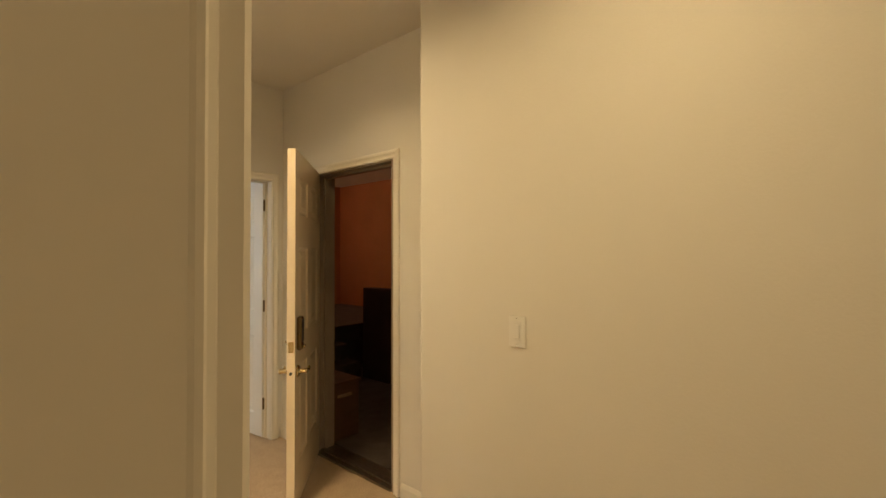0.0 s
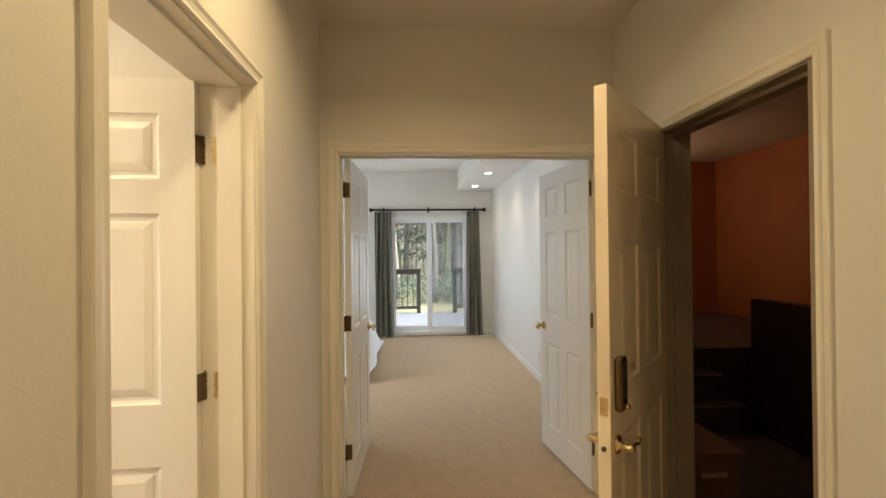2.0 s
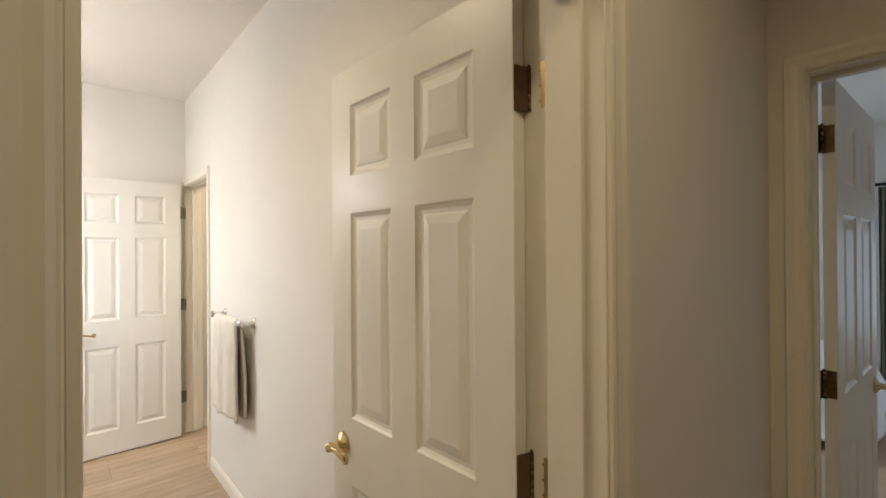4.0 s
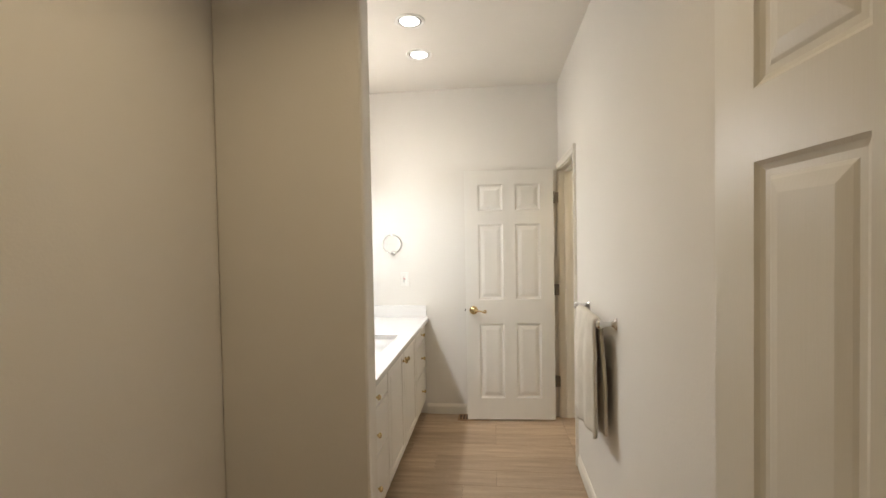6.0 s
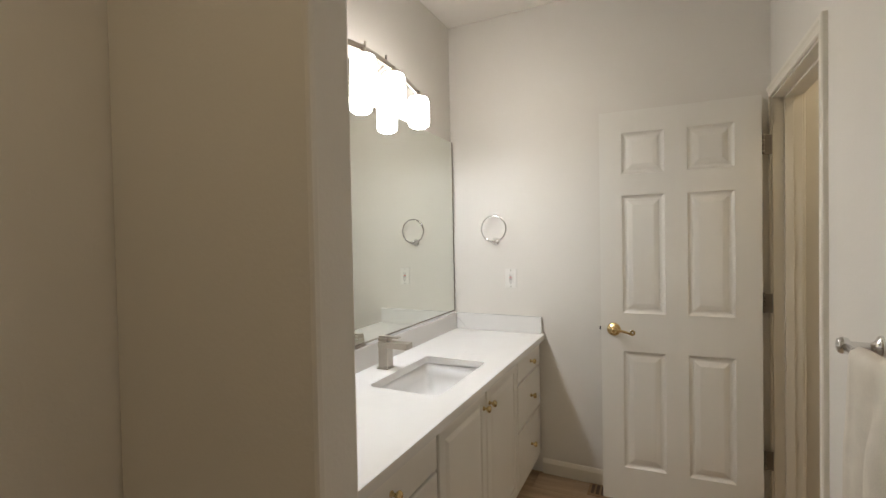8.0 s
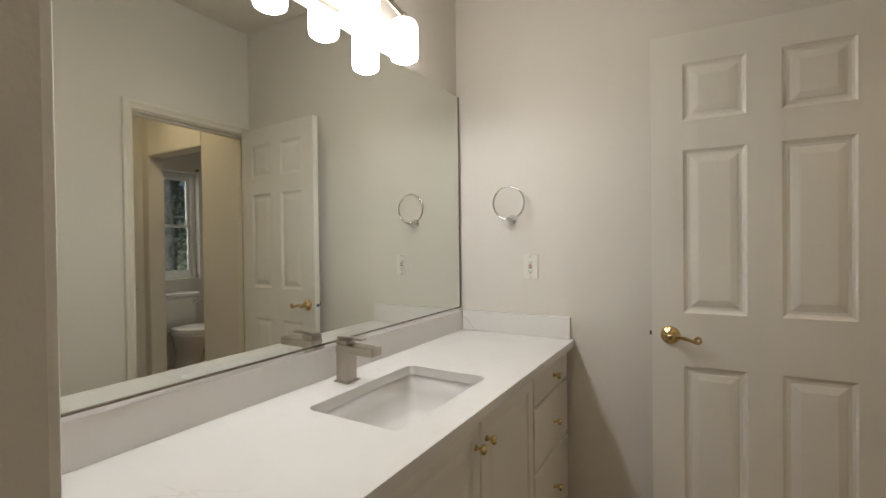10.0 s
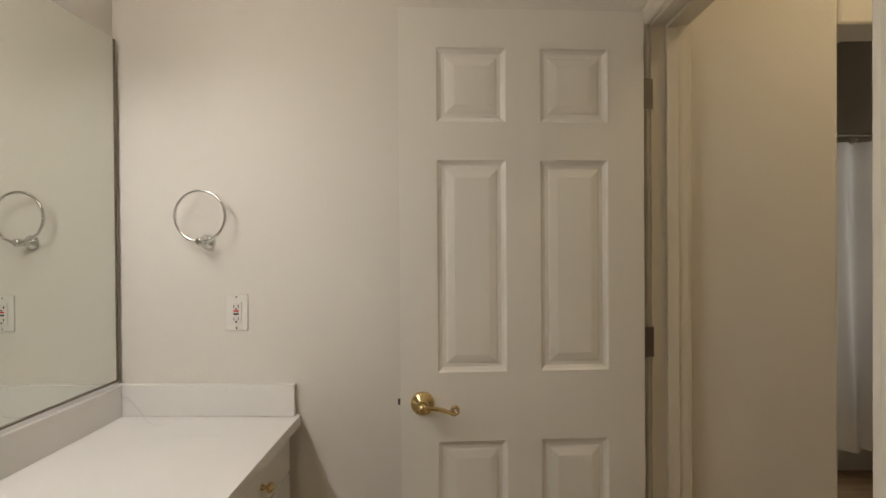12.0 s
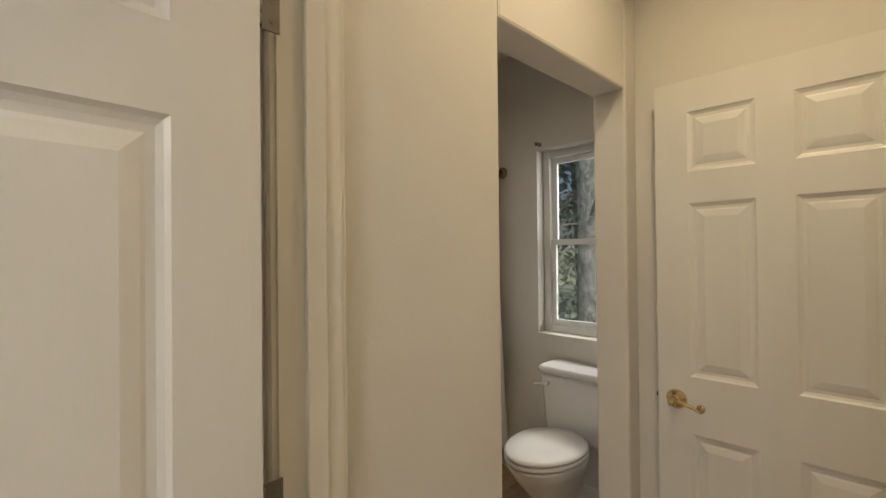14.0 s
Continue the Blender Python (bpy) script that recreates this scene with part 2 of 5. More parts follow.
def wall(name, axis, face0, face1, a0, a1, z0, z1, holes=(), mat=None, label="", bevel=0.0):
    """A wall that runs along axis from a0 to a1, between its two faces, with holes (from, to, bottom, top)."""
    spans, at = [], a0
    for h0, h1, b, t in sorted(holes):
        if h0 > at:
            spans.append((at, h0, z0, z1))
        if b > z0:
            spans.append((h0, h1, z0, b))
        if t < z1:
            spans.append((h0, h1, t, z1))
        at = h1
    if at < a1:
        spans.append((at, a1, z0, z1))
    bm = bmesh.new()
    for s0, s1, b, t in spans:
        if axis == "x":
            box(bm, s0, s1, face0, face1, b, t, bevel=bevel)
        else:
            box(bm, face0, face1, s0, s1, b, t, bevel=bevel)
    return solid(name, bm, mat or M_WALL, label or "cream painted wall with light orange-peel texture", "wall", kind="structure")


CASING = [(0.004, 0.0), (0.004, 0.008), (0.009, 0.012), (0.019, 0.010), (0.031, 0.013), (0.040, 0.018), (0.053, 0.018), (0.057, 0.014), (0.057, 0.0)]


def casing(name, to_world, s0, s1, top, z0=0.0, sill=None):
    """Moulded trim round an opening from s0 to s1 across the wall; to_world(s, z, out) gives the place."""
    bm = bmesh.new()
    rows = []
    for u, v in CASING:
        rows.append([bm.verts.new(to_world(s, z, v)) for s, z in ((s0 - u, z0), (s0 - u, top + u), (s1 + u, top + u), (s1 + u, z0))])
    for a, b in zip(rows, rows[1:]):
        for k in range(3):
            bm.faces.new((a[k], a[k + 1], b[k + 1], b[k]))
    return solid(name, bm, M_TRIM, "cream painted moulded door casing round the opening", "trim", kind="structure")


def jamb(name, axis, f0, f1, s0, s1, top, stop_at, stop_w=0.035, thick=0.018):
    """The lining of a door opening, with its stop strips."""
    lining = thing(name, pose(0, 0, 0), "cream painted door jamb with stop strips", "trim", kind="structure")

    def b(sa, sb, fa, fb, za, zb):
        bm = bmesh.new()
        box(bm, *((sa, sb, fa, fb) if axis == "x" else (fa, fb, sa, sb)), za, zb, bevel=0.0015, segments=1)
        part("stop_strip" if fb - fa < f1 - f0 - 0.001 else "lining_board", bm, M_TRIM, lining)
    b(s0 - thick, s0, f0, f1, 0, top + thick), b(s1, s1 + thick, f0, f1, 0, top + thick), b(s0, s1, f0, f1, top, top + thick)
    if stop_at is not None:
        b(s0, s0 + 0.011, stop_at, stop_at + stop_w, 0, top - 0.011), b(s1 - 0.011, s1, stop_at, stop_at + stop_w, 0, top - 0.011)
        b(s0, s1, stop_at, stop_at + stop_w, top - 0.011, top)
    return lining


def base_trim(name, axis, face, out, a0, a1, h=0.085, t=0.013):
    """A baseboard along a wall face; out is the side (+1 or -1) on which it stands proud."""
    prof = [(0, 0), (t, 0), (t, h - 0.022), (t * 0.6, h - 0.008), (t * 0.3, h), (0, h)]
    bm = bmesh.new()
    ends = [[bm.verts.new((a, face + out * u, z) if axis == "x" else (face + out * u, a, z)) for u, z in prof] for a in (a0, a1)]
    for k in range(len(prof)):
        bm.faces.new((ends[0][k], ends[0][(k + 1) % len(prof)], ends[1][(k + 1) % len(prof)], ends[1][k]))
    bm.faces.new(ends[0][::-1]), bm.faces.new(ends[1])
    return solid(name, bm, M_TRIM, "cream painted baseboard along the wall", "baseboard", kind="structure")


PANEL_ROWS = [(0.175, 0.783), (0.981, 1.588), (1.697, 1.908)]


def panel_leaf(W, H, T, rows=PANEL_ROWS, stile=0.107, mull=0.100):
    """A six-panel leaf: x from 0 to W, y from -T to 0, z from 0 to H, with moulded sunk panels on both faces."""
    bm = bmesh.new()
    pw = (W - 2 * stile - mull) / 2
    xs = [0, stile, stile + pw, stile + pw + mull, W - stile, W]
    zs = [0] + [z for r in rows for z in r] + [H]
    rings = [(0.0, 0.0), (0.006, 0.005), (0.014, 0.0085), (0.024, 0.0085), (0.030, 0.006), (0.050, 0.0015)]
    for side in (0, 1):
        def P(x, z, d):
            return bm.verts.new((x, -d if side else -T + d, z))
        for i in range(5):
            for j in range(len(zs) - 1):
                x0, x1, z0, z1 = xs[i], xs[i + 1], zs[j], zs[j + 1]
                if i in (1, 3) and j % 2 == 1:
                    prev = None
                    for ins, d in rings:
                        cur = [P(x0 + ins, z0 + ins, d), P(x1 - ins, z0 + ins, d), P(x1 - ins, z1 - ins, d), P(x0 + ins, z1 - ins, d)]
                        if prev:
                            for k in range(4):
                                bm.faces.new((prev[k], prev[(k + 1) % 4], cur[(k + 1) % 4], cur[k]))
                        prev = cur
                    bm.faces.new(prev)
                else:
                    bm.faces.new((P(x0, z0, 0), P(x1, z0, 0), P(x1, z1, 0), P(x0, z1, 0)))
    for q in (((0, 0), (W, 0)), ((W, 0), (W, H)), ((W, H), (0, H)), ((0, H), (0, 0))):
        bm.faces.new([bm.verts.new((q[0][0], 0, q[0][1])), bm.verts.new((q[1][0], 0, q[1][1])), bm.verts.new((q[1][0], -T, q[1][1])), bm.verts.new((q[0][0], -T, q[0][1]))])
    bmesh.ops.remove_doubles(bm, verts=bm.verts[:], dist=0.0003)
    return bm


def lever_set(door, x, z, T, toward, both=True):
    """Brass rosettes and scroll levers on both faces; toward: the way (+1 or -1 along x) that the levers point."""
    for face, s in ((0.0, 1), (-T, -1)) if both else ((0.0, 1),):
        bm = bmesh.new()
        turn = Matrix.Translation((x, face, z)) @ (pose(0, 0, 0, -90) if s > 0 else pose(0, 0, 0, 90))
        lathe(bm, [(0.034, 0.0), (0.034, 0.004), (0.029, 0.009), (0.018, 0.014), (0.013, 0.020), (0.012, 0.040), (0.015, 0.046), (0.013, 0.056), (0.006, 0.060)], turn, 24)
        rose = part("door_handle", bm, M_BRASS, door, "polished brass lever handle with a scroll end")
        bm = bmesh.new()
        y = face + s * 0.048
        pts = [(x, y, z)]
        for k in range(1, 9):
            u = k / 8
            pts.append((x + toward * 0.088 * u, y, z + 0.003 * math.sin(math.pi * u) - 0.020 * u ** 2 * (1 - 0.2 * u)))
        cx, cz = x + toward * 0.088, z - 0.004
        for k in range(1, 10):
            a = -math.pi / 2 + k * 0.62
            rr = 0.012 * (1 - 0.055 * k)
            pts.append((cx + toward * rr * math.cos(a), y, cz - 0.0 + rr * math.sin(a)))
        tube(bm, pts, [0.0085] + [0.0068] * 5 + [0.006] * 3 + [0.0052] * 9, 8)
        lev = part("lever", bm, M_BRASS, rose)


def hinge_set(door, H, T, heights=(0.26, 1.03, 1.83), side=1, mat=None, reach=0.012):
    """Three butt hinges at the hinge edge; the pin stands behind the face away from side, reach metres off the edge."""
    for z in heights:
        py, jy = (-T + 0.002, -T - 0.004) if side > 0 else (-0.002, 0.004)
        bm = bmesh.new()
        for k in range(5):
            tube(bm, [(-reach, py, z - 0.045 + k * 0.018), (-reach, py, z - 0.045 + k * 0.018 + 0.0172)], 0.0064, 10)
        tube(bm, [(-reach, py, z + 0.045), (-reach, py, z + 0.051)], [0.006, 0.003], 10)
        pin = part("hinge", bm, mat or M_OLDBRASS, door, "aged brass butt hinge")
        bm = boxes((-0.0022, -0.0004, -T + 0.003, -0.004, z - 0.045, z + 0.045), (-reach, -0.001, py - 0.0012, py + 0.0012, z - 0.045, z + 0.045))
        part("leaf_plate", bm, mat or M_OLDBRASS, pin)
        bm = boxes((-reach - 0.036, -reach, jy - 0.001, jy + 0.0015, z - 0.045, z + 0.045))
        for dz in (-0.03, 0.0, 0.03):
            tube(bm, [(-reach - 0.024, jy, z + dz), (-reach - 0.024, jy + (0.0025 if side > 0 else -0.0025), z + dz)], 0.0035, 8)
        part("jamb_plate", bm, mat or M_OLDBRASS, pin)
    return door


def open_hinges(door, a, pin, b, heights=(0.26, 1.03, 1.83)):
    """Hinges seen spread open: a plate from the leaf's edge at a to the pin, and one from the pin along the jamb to b."""
    for z in heights:
        bm = bmesh.new()
        for k in range(5):
            tube(bm, [(*pin, z - 0.045 + k * 0.018), (*pin, z - 0.045 + k * 0.018 + 0.0172)], 0.0068, 10)
        tube(bm, [(*pin, z + 0.045), (*pin, z + 0.052)], [0.0065, 0.003], 10)
        h = part("hinge", bm, M_SHADEBRASS, door, "aged brass butt hinge, spread open")
        # the leaf plate's shade is in its darker brass
        for name, q, mat in (("leaf_plate", a, M_SHADEBRASS), ("jamb_plate", b, M_TARNISHED)):
            P, Q = Vector((*pin, 0)), Vector((*q, 0))
            side = (Q - P).normalized().cross(Vector((0, 0, 1))) * 0.0012
            bm = bmesh.new()
            lo, hi = ([bm.verts.new(c + o + Vector((0, 0, zz))) for c, o in ((P, side), (Q, side), (Q, -side), (P, -side))] for zz in (z - 0.045, z + 0.045))
            for k in range(4):
                bm.faces.new((lo[k], lo[(k + 1) % 4], hi[(k + 1) % 4], hi[k]))
            bm.faces.new(lo[::-1]), bm.faces.new(hi)
            for dz in (-0.03, 0.0, 0.03):
                c = P.lerp(Q, 0.68) + Vector((0, 0, z + dz))
                n = side.normalized() * 0.0022
                tube(bm, [c - n, c + n], 0.0035, 8)
            part(name, bm, mat, h)


def six_panel_door(name, m, label, W=0.711, T=0.035, lever_toward=None, mat=None, rows=PANEL_ROWS, H=2.02, lever_z=0.895):
    d = thing(name, m, label, "door", kind="structure")
    part("leaf", panel_leaf(W, H, T, rows), mat or M_DOOR, d)
    if lever_toward is not None:
        lever_set(d, W - 0.062, lever_z, T, lever_toward)
    if lever_toward is not None:
        plate = part("latch", boxes((W - 0.0005, W + 0.0015, -T / 2 - 0.012, -T / 2 + 0.012, lever_z - 0.028, lever_z + 0.028)), mat or M_DOOR, d, "painted latch plate")
        bm = bmesh.new()
        tube(bm, [(W, -T / 2, lever_z), (W + 0.009, -T / 2, lever_z)], 0.0085, 12)
        part("bolt", bm, M_SLOT, plate, "dark latch bolt")
    return d


# ---- setting: hall ----
HC, BC = 2.77, 2.74          # ceilings of hall and bathroom
wall("wall_hall_west", "y", 0.50, 0.66, 0.535, 3.54, 0, 2.86, [(1.778, 2.528, 0, 2.045)])
wall("wall_double_door", "x", 3.54, 3.66, -1.9, 2.70, 0, 2.95, [(0.742, 2.290, 0, 2.045)])
wall("wall_entry", "y", 2.37, 2.49, 1.62, 3.54, 0, 2.86, [(2.235, 3.07, 0, 2.045)])
wall("wall_hall_east", "y", 1.94, 2.06, -2.2, 1.60, 0, 2.86, bevel=0.008)
wall("wall_hall_jog", "x", 1.49, 1.60, 2.062, 2.49, 0, 2.86)
wall("wall_hall_south", "x", -2.32, -2.2, -1.2, 2.06, 0, 2.86)
wall("wall_hall_far_west", "y", -1.2, -1.08, -2.2, 0.79, 0, 2.86)
solid("ceiling_hall", boxes((-1.2, 2.37, -2.32, 3.54, HC, HC + 0.1)), M_CEIL, "cream painted hall ceiling", "ceiling", kind="structure")
for name, d in (("floor_hall", (0.50, 2.37, -2.2, 3.66, -0.05, 0.0)), ("floor_hall_nook", (-1.2, 0.50, -2.2, 0.79, -0.05, 0.0)), ("floor_bedroom", (-1.9, 2.60, 3.66, 8.75, -0.05, 0.0))):
    solid(name, boxes(d), M_CARPET, "beige cut-pile carpet with vacuum marks", "carpet", kind="structure")
base_trim("baseboard_hall_west", "y", 0.66, 1, 2.566, 3.54)
base_trim("baseboard_hall_west", "y", 0.66, 1, 0.60, 1.739)
base_trim("baseboard_hall_entry", "y", 2.37, -1, 3.14, 3.54)
base_trim("baseboard_hall_entry", "y", 2.37, -1, 1.60, 2.165)
base_trim("baseboard_hall_east", "y", 1.94, -1, -2.2, 1.60)
base_trim("baseboard_hall_north", "x", 3.54, -1, 0.66, 0.692)

prof = [(0.502, 0.5345), (0.502, 0.524), (0.505, 0.521), (0.617, 0.521), (0.620, 0.5185), (0.625, 0.5185), (0.628, 0.5215), (0.634, 0.524), (0.636, 0.526), (0.652, 0.526), (0.6585, 0.530), (0.6595, 0.5345)]
bm = bmesh.new()
lo, hi = ([bm.verts.new((x, y, z)) for x, y in prof] for z in (0.0, 2.765))
for k in range(len(prof)):
    bm.faces.new((lo[k], lo[(k + 1) % len(prof)], hi[(k + 1) % len(prof)], hi[k]))
bm.faces.new(hi)
solid("wall_end_jamb", bm, M_TRIM, "cream painted moulded lining on the end of the hall wall", "trim", kind="structure")
casing("door_casing_bath_hall", lambda s, z, o: Vector((0.66 + o, s, z)), 1.797, 2.508, 2.03)
casing("door_casing_bath_inner", lambda s, z, o: Vector((0.50 - o, s, z)), 1.789, 2.516, 2.03)
jamb("door_jamb_bath", "y", 0.474, 0.66, 1.797, 2.508, 2.027, 0.542, 0.078)
casing("door_casing_double", lambda s, z, o: Vector((s, 3.54 - o, z)), 0.76, 2.272, 2.03)
jamb("door_jamb_double", "x", 3.54, 3.66, 0.76, 2.272, 2.027, 3.60)
casing("door_casing_entry", lambda s, z, o: Vector((2.37 - o, s, z)), 2.235, 3.07, 2.03)
M_JAMB_DARK = material("grey_brown_jamb", (0.30, 0.245, 0.19), 0.5, vary=0.1, scale=5)
entry_lining = thing("door_jamb_entry", pose(0, 0, 0), "grey-brown entry door jamb with weather strip", "trim", kind="structure")
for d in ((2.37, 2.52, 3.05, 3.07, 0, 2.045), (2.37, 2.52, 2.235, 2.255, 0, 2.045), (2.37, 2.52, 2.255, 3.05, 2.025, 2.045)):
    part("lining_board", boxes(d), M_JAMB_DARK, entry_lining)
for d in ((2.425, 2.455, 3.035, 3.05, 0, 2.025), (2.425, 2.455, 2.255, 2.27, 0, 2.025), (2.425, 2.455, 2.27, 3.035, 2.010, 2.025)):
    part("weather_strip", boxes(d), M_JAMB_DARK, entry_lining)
bm = boxes((2.36, 2.53, 2.255, 3.05, 0.0, 0.018), (2.40, 2.44, 2.255, 3.05, 0.016, 0.028), bevel=0.004)
solid("door_threshold", bm, M_STEEL, "dark metal threshold under the entry door", "threshold", kind="structure")
solid("strike_plate", boxes((2.405, 2.43, 2.2552, 2.2572, 0.84, 0.91)), M_BRASS, "brass strike plate on the entry jamb", "strike plate")

# ---- doors ----
d = six_panel_door("door_1", pose(0.486, 2.471, 0.012, 0, 0, 182.3), "white six-panel bathroom door with a brass lever, standing open", lever_toward=-1)
open_hinges(d, (-0.001, -0.003), (-0.0116, -0.0396), (-0.0525, -0.0354), (0.27, 1.025, 1.797))
d = six_panel_door("door_2", pose(-3.026, 2.532, 0.012, 0, 0, -86.4), "white six-panel door with a brass lever, opened back to the end wall", lever_toward=-1)
hinge_set(d, 2.02, 0.035, (0.30, 1.05, 1.795), mat=M_GREYHINGE)
d = six_panel_door("door_3", pose(-2.343, 4.0, 0.012, 0, 0, 181), "white six-panel door with a brass lever, open against the vestibule wall", lever_toward=-1)
hinge_set(d, 2.02, 0.035, mat=M_GREYHINGE)
d = six_panel_door("door_4", pose(0.772, 3.69, 0.012, 0, 0, 88), "white six-panel double door leaf with a brass lever, swung into the bedroom", W=0.762, lever_toward=-1)
hinge_set(d, 2.02, 0.035, side=-1)
d = six_panel_door("door_5", pose(2.240, 3.615, 0.012, 0, 0, 97.7), "white six-panel double door leaf with a brass knob, swung into the bedroom", W=0.72)
hinge_set(d, 2.02, 0.035)
for face, s in ((0.0, -90), (-0.035, 90)):
    bm = bmesh.new()
    lathe(bm, [(0.030, 0), (0.030, 0.004), (0.014, 0.010), (0.011, 0.026), (0.020, 0.034), (0.026, 0.046), (0.022, 0.058), (0.008, 0.062)],
          Matrix.Translation((0.72 - 0.06, face, 0.895)) @ pose(0, 0, 0, s))
    part("door_knob", bm, M_BRASS, d, "polished brass door knob")

ENTRY_ROWS = [(0.24, 0.78), (0.96, 1.47), (1.66, 1.88)]
d = six_panel_door("door_6", pose(2.385, 3.046, 0.020, 0, 0, 226.8), "cream six-panel entry door with a keypad lock, standing half open", W=0.785, T=0.044, lever_toward=-1,
                   rows=ENTRY_ROWS, mat=M_ENTRY, lever_z=0.765)
bm = bmesh.new()
box(bm, 0.785 - 0.098, 0.785 - 0.034, 0.0, 0.030, 0.885, 1.075, bevel=0.012, segments=3)
lock = part("keypad_lock", bm, material("bronze_lock_body", (0.20, 0.14, 0.07), 0.22, 1.0, vary=0.1), d, "antique brass keypad deadbolt")
part("keypad", boxes((0.785 - 0.088, 0.785 - 0.044, 0.0298, 0.0315, 0.93, 1.06), bevel=0.0006), M_SLOT, lock)
bm = bmesh.new()
tube(bm, [(0.785 - 0.066, 0.028, 0.905), (0.785 - 0.066, 0.044, 0.905)], 0.010, 14)
part("turn_piece", bm, M_BRASS, lock)
bm = bmesh.new()
lathe(bm, [(0.030, 0), (0.030, 0.006), (0.024, 0.012), (0.008, 0.014), (0.006, 0.026)], Matrix.Translation((0.720, -0.044, 0.93)) @ pose(0, 0, 0, 90))
part("thumb_turn", bm, M_BRASS, d, "brass deadbolt thumb turn")
part("bolt_plate", boxes((0.785, 0.7865, -0.036, -0.008, 0.88, 0.94)), M_BRASS, d)

# ---- setting: bathroom ----
NY = 2.585
wall("wall_bath_south", "x", 0.79, 0.90, -3.24, 0.50, 0, 2.86)
wall("wall_bath_north", "x", NY, NY + 0.115, -3.12, 0.50, 0, 2.86, [(-3.117, -2.364, 0, 2.045)])
wall("wall_bath_end", "y", -3.24, -3.12, 0.90, NY + 0.115, 0, 2.86)
wall("wall_vanity_nib", "y", -1.265, -1.145, 0.90, 1.541, 0, BC, bevel=0.012, label="short cream wall end beside the vanity with rounded corners")
solid("ceiling_bath", boxes((-3.12, 0.50, 0.90, NY, BC, BC + 0.1)), M_CEIL, "cream painted bathroom ceiling", "ceiling", kind="structure")
casing("door_casing_vestibule", lambda s, z, o: Vector((s, NY - o, z)), -3.099, -2.382, 2.03)
casing("door_casing_vestibule_inner", lambda s, z, o: Vector((s, NY + 0.115 + o, z)), -3.099, -2.382, 2.03)
jamb("door_jamb_vestibule", "x", NY, NY + 0.115, -3.099, -2.382, 2.027, NY + 0.045)
base_trim("baseboard_bath_end", "y", -3.12, 1, 1.47, 2.52)
base_trim("baseboard_bath_north", "x", NY, -1, -2.296, 0.50)
base_trim("baseboard_bath_south", "x", 0.90, 1, -1.145, 0.50)
base_trim("baseboard_nib", "y", -1.145, 1, 0.90, 1.541)
base_trim("baseboard_nib_end", "x", 1.541, 1, -1.265, -1.145)

# ---- setting: vestibule and toilet room ----
WX, WIN_Y = -3.15, 4.66
wall("wall_toilet_opening", "y", WX - 0.13, WX, 2.70, 4.06, 0, 2.86, [(3.20, 3.958, 0, 2.048)], bevel=0.010,
     label="cream wall with a bare opening to the toilet room")
wall("wall_vestibule_north", "x", 4.06, 4.18, WX, -2.13, 0, 2.86)
wall("wall_vestibule_east", "y", -2.25, -2.13, NY + 0.115, 4.06, 0, 2.86)
solid("ceiling_vestibule", boxes((WX, -2.13, NY + 0.115, 4.06, BC, BC + 0.1)), M_CEIL, "cream vestibule ceiling", "ceiling", kind="structure")
wall("wall_toilet_window", "x", WIN_Y, WIN_Y + 0.16, -5.2, WX - 0.13, 0, 2.86, [(-4.02, -3.40, 0.91, 2.072)], label="grey-cream wall with a recessed window behind the toilet")
wall("wall_toilet_west", "y", -5.32, -5.2, 2.70, WIN_Y + 0.16, 0, 2.86)
wall("wall_toilet_south", "x", 2.58, 2.70, -5.32, WX - 0.13, 0, 2.86)
wall("wall_toilet_east", "y", WX - 0.13, WX, 4.06, WIN_Y + 0.16, 0, 2.86)
solid("ceiling_toilet", boxes((-5.2, WX - 0.13, 2.70, WIN_Y, 2.74, 2.84)), M_CEIL, "cream toilet room ceiling", "ceiling", kind="structure")
base_trim("baseboard_toilet", "x", WIN_Y, -1, -4.3, -3.29)
base_trim("baseboard_vestibule", "y", WX, 1, 2.72, 3.19)

# ---- setting: bedroom ----
BY, RX, BEDC = 8.75, 2.575, 2.85
wall("wall_bedroom_slider", "x", BY, BY + 0.15, -2.02, 2.70, 0, 2.95, [(0.74, 2.17, 0.03, 2.09)], label="white bedroom wall with a sliding door")
wall("wall_bedroom_east", "y", RX, RX + 0.12, 4.55, BY, 0, 2.95)
wall("wall_bedroom_jog", "y", 2.36, 2.70, 3.66, 4.55, 0, 2.95)
# the west window hole is unseen, cut for the added daylight lamp
wall("wall_bedroom_west", "y", -2.02, -1.9, 3.54, BY, 0, 2.95, [(5.5, 7.3, 0.85, 2.1)])
solid("ceiling_bedroom", boxes((-1.9, RX, 3.66, BY, BEDC, BEDC + 0.1)), M_CEIL, "white bedroom ceiling", "ceiling", kind="structure")
solid("soffit", boxes((1.955, RX, 4.55, BY, 2.515, BEDC), bevel=0.004), M_WALL, "white dropped soffit with downlights along the wall", "soffit", kind="structure")
base_trim("baseboard_bedroom_east", "y", RX, -1, 4.55, BY)
base_trim("baseboard_bedroom_slider", "x", BY, -1, 2.17, RX)
base_trim("baseboard_bedroom_slider", "x", BY, -1, -1.9, 0.74)


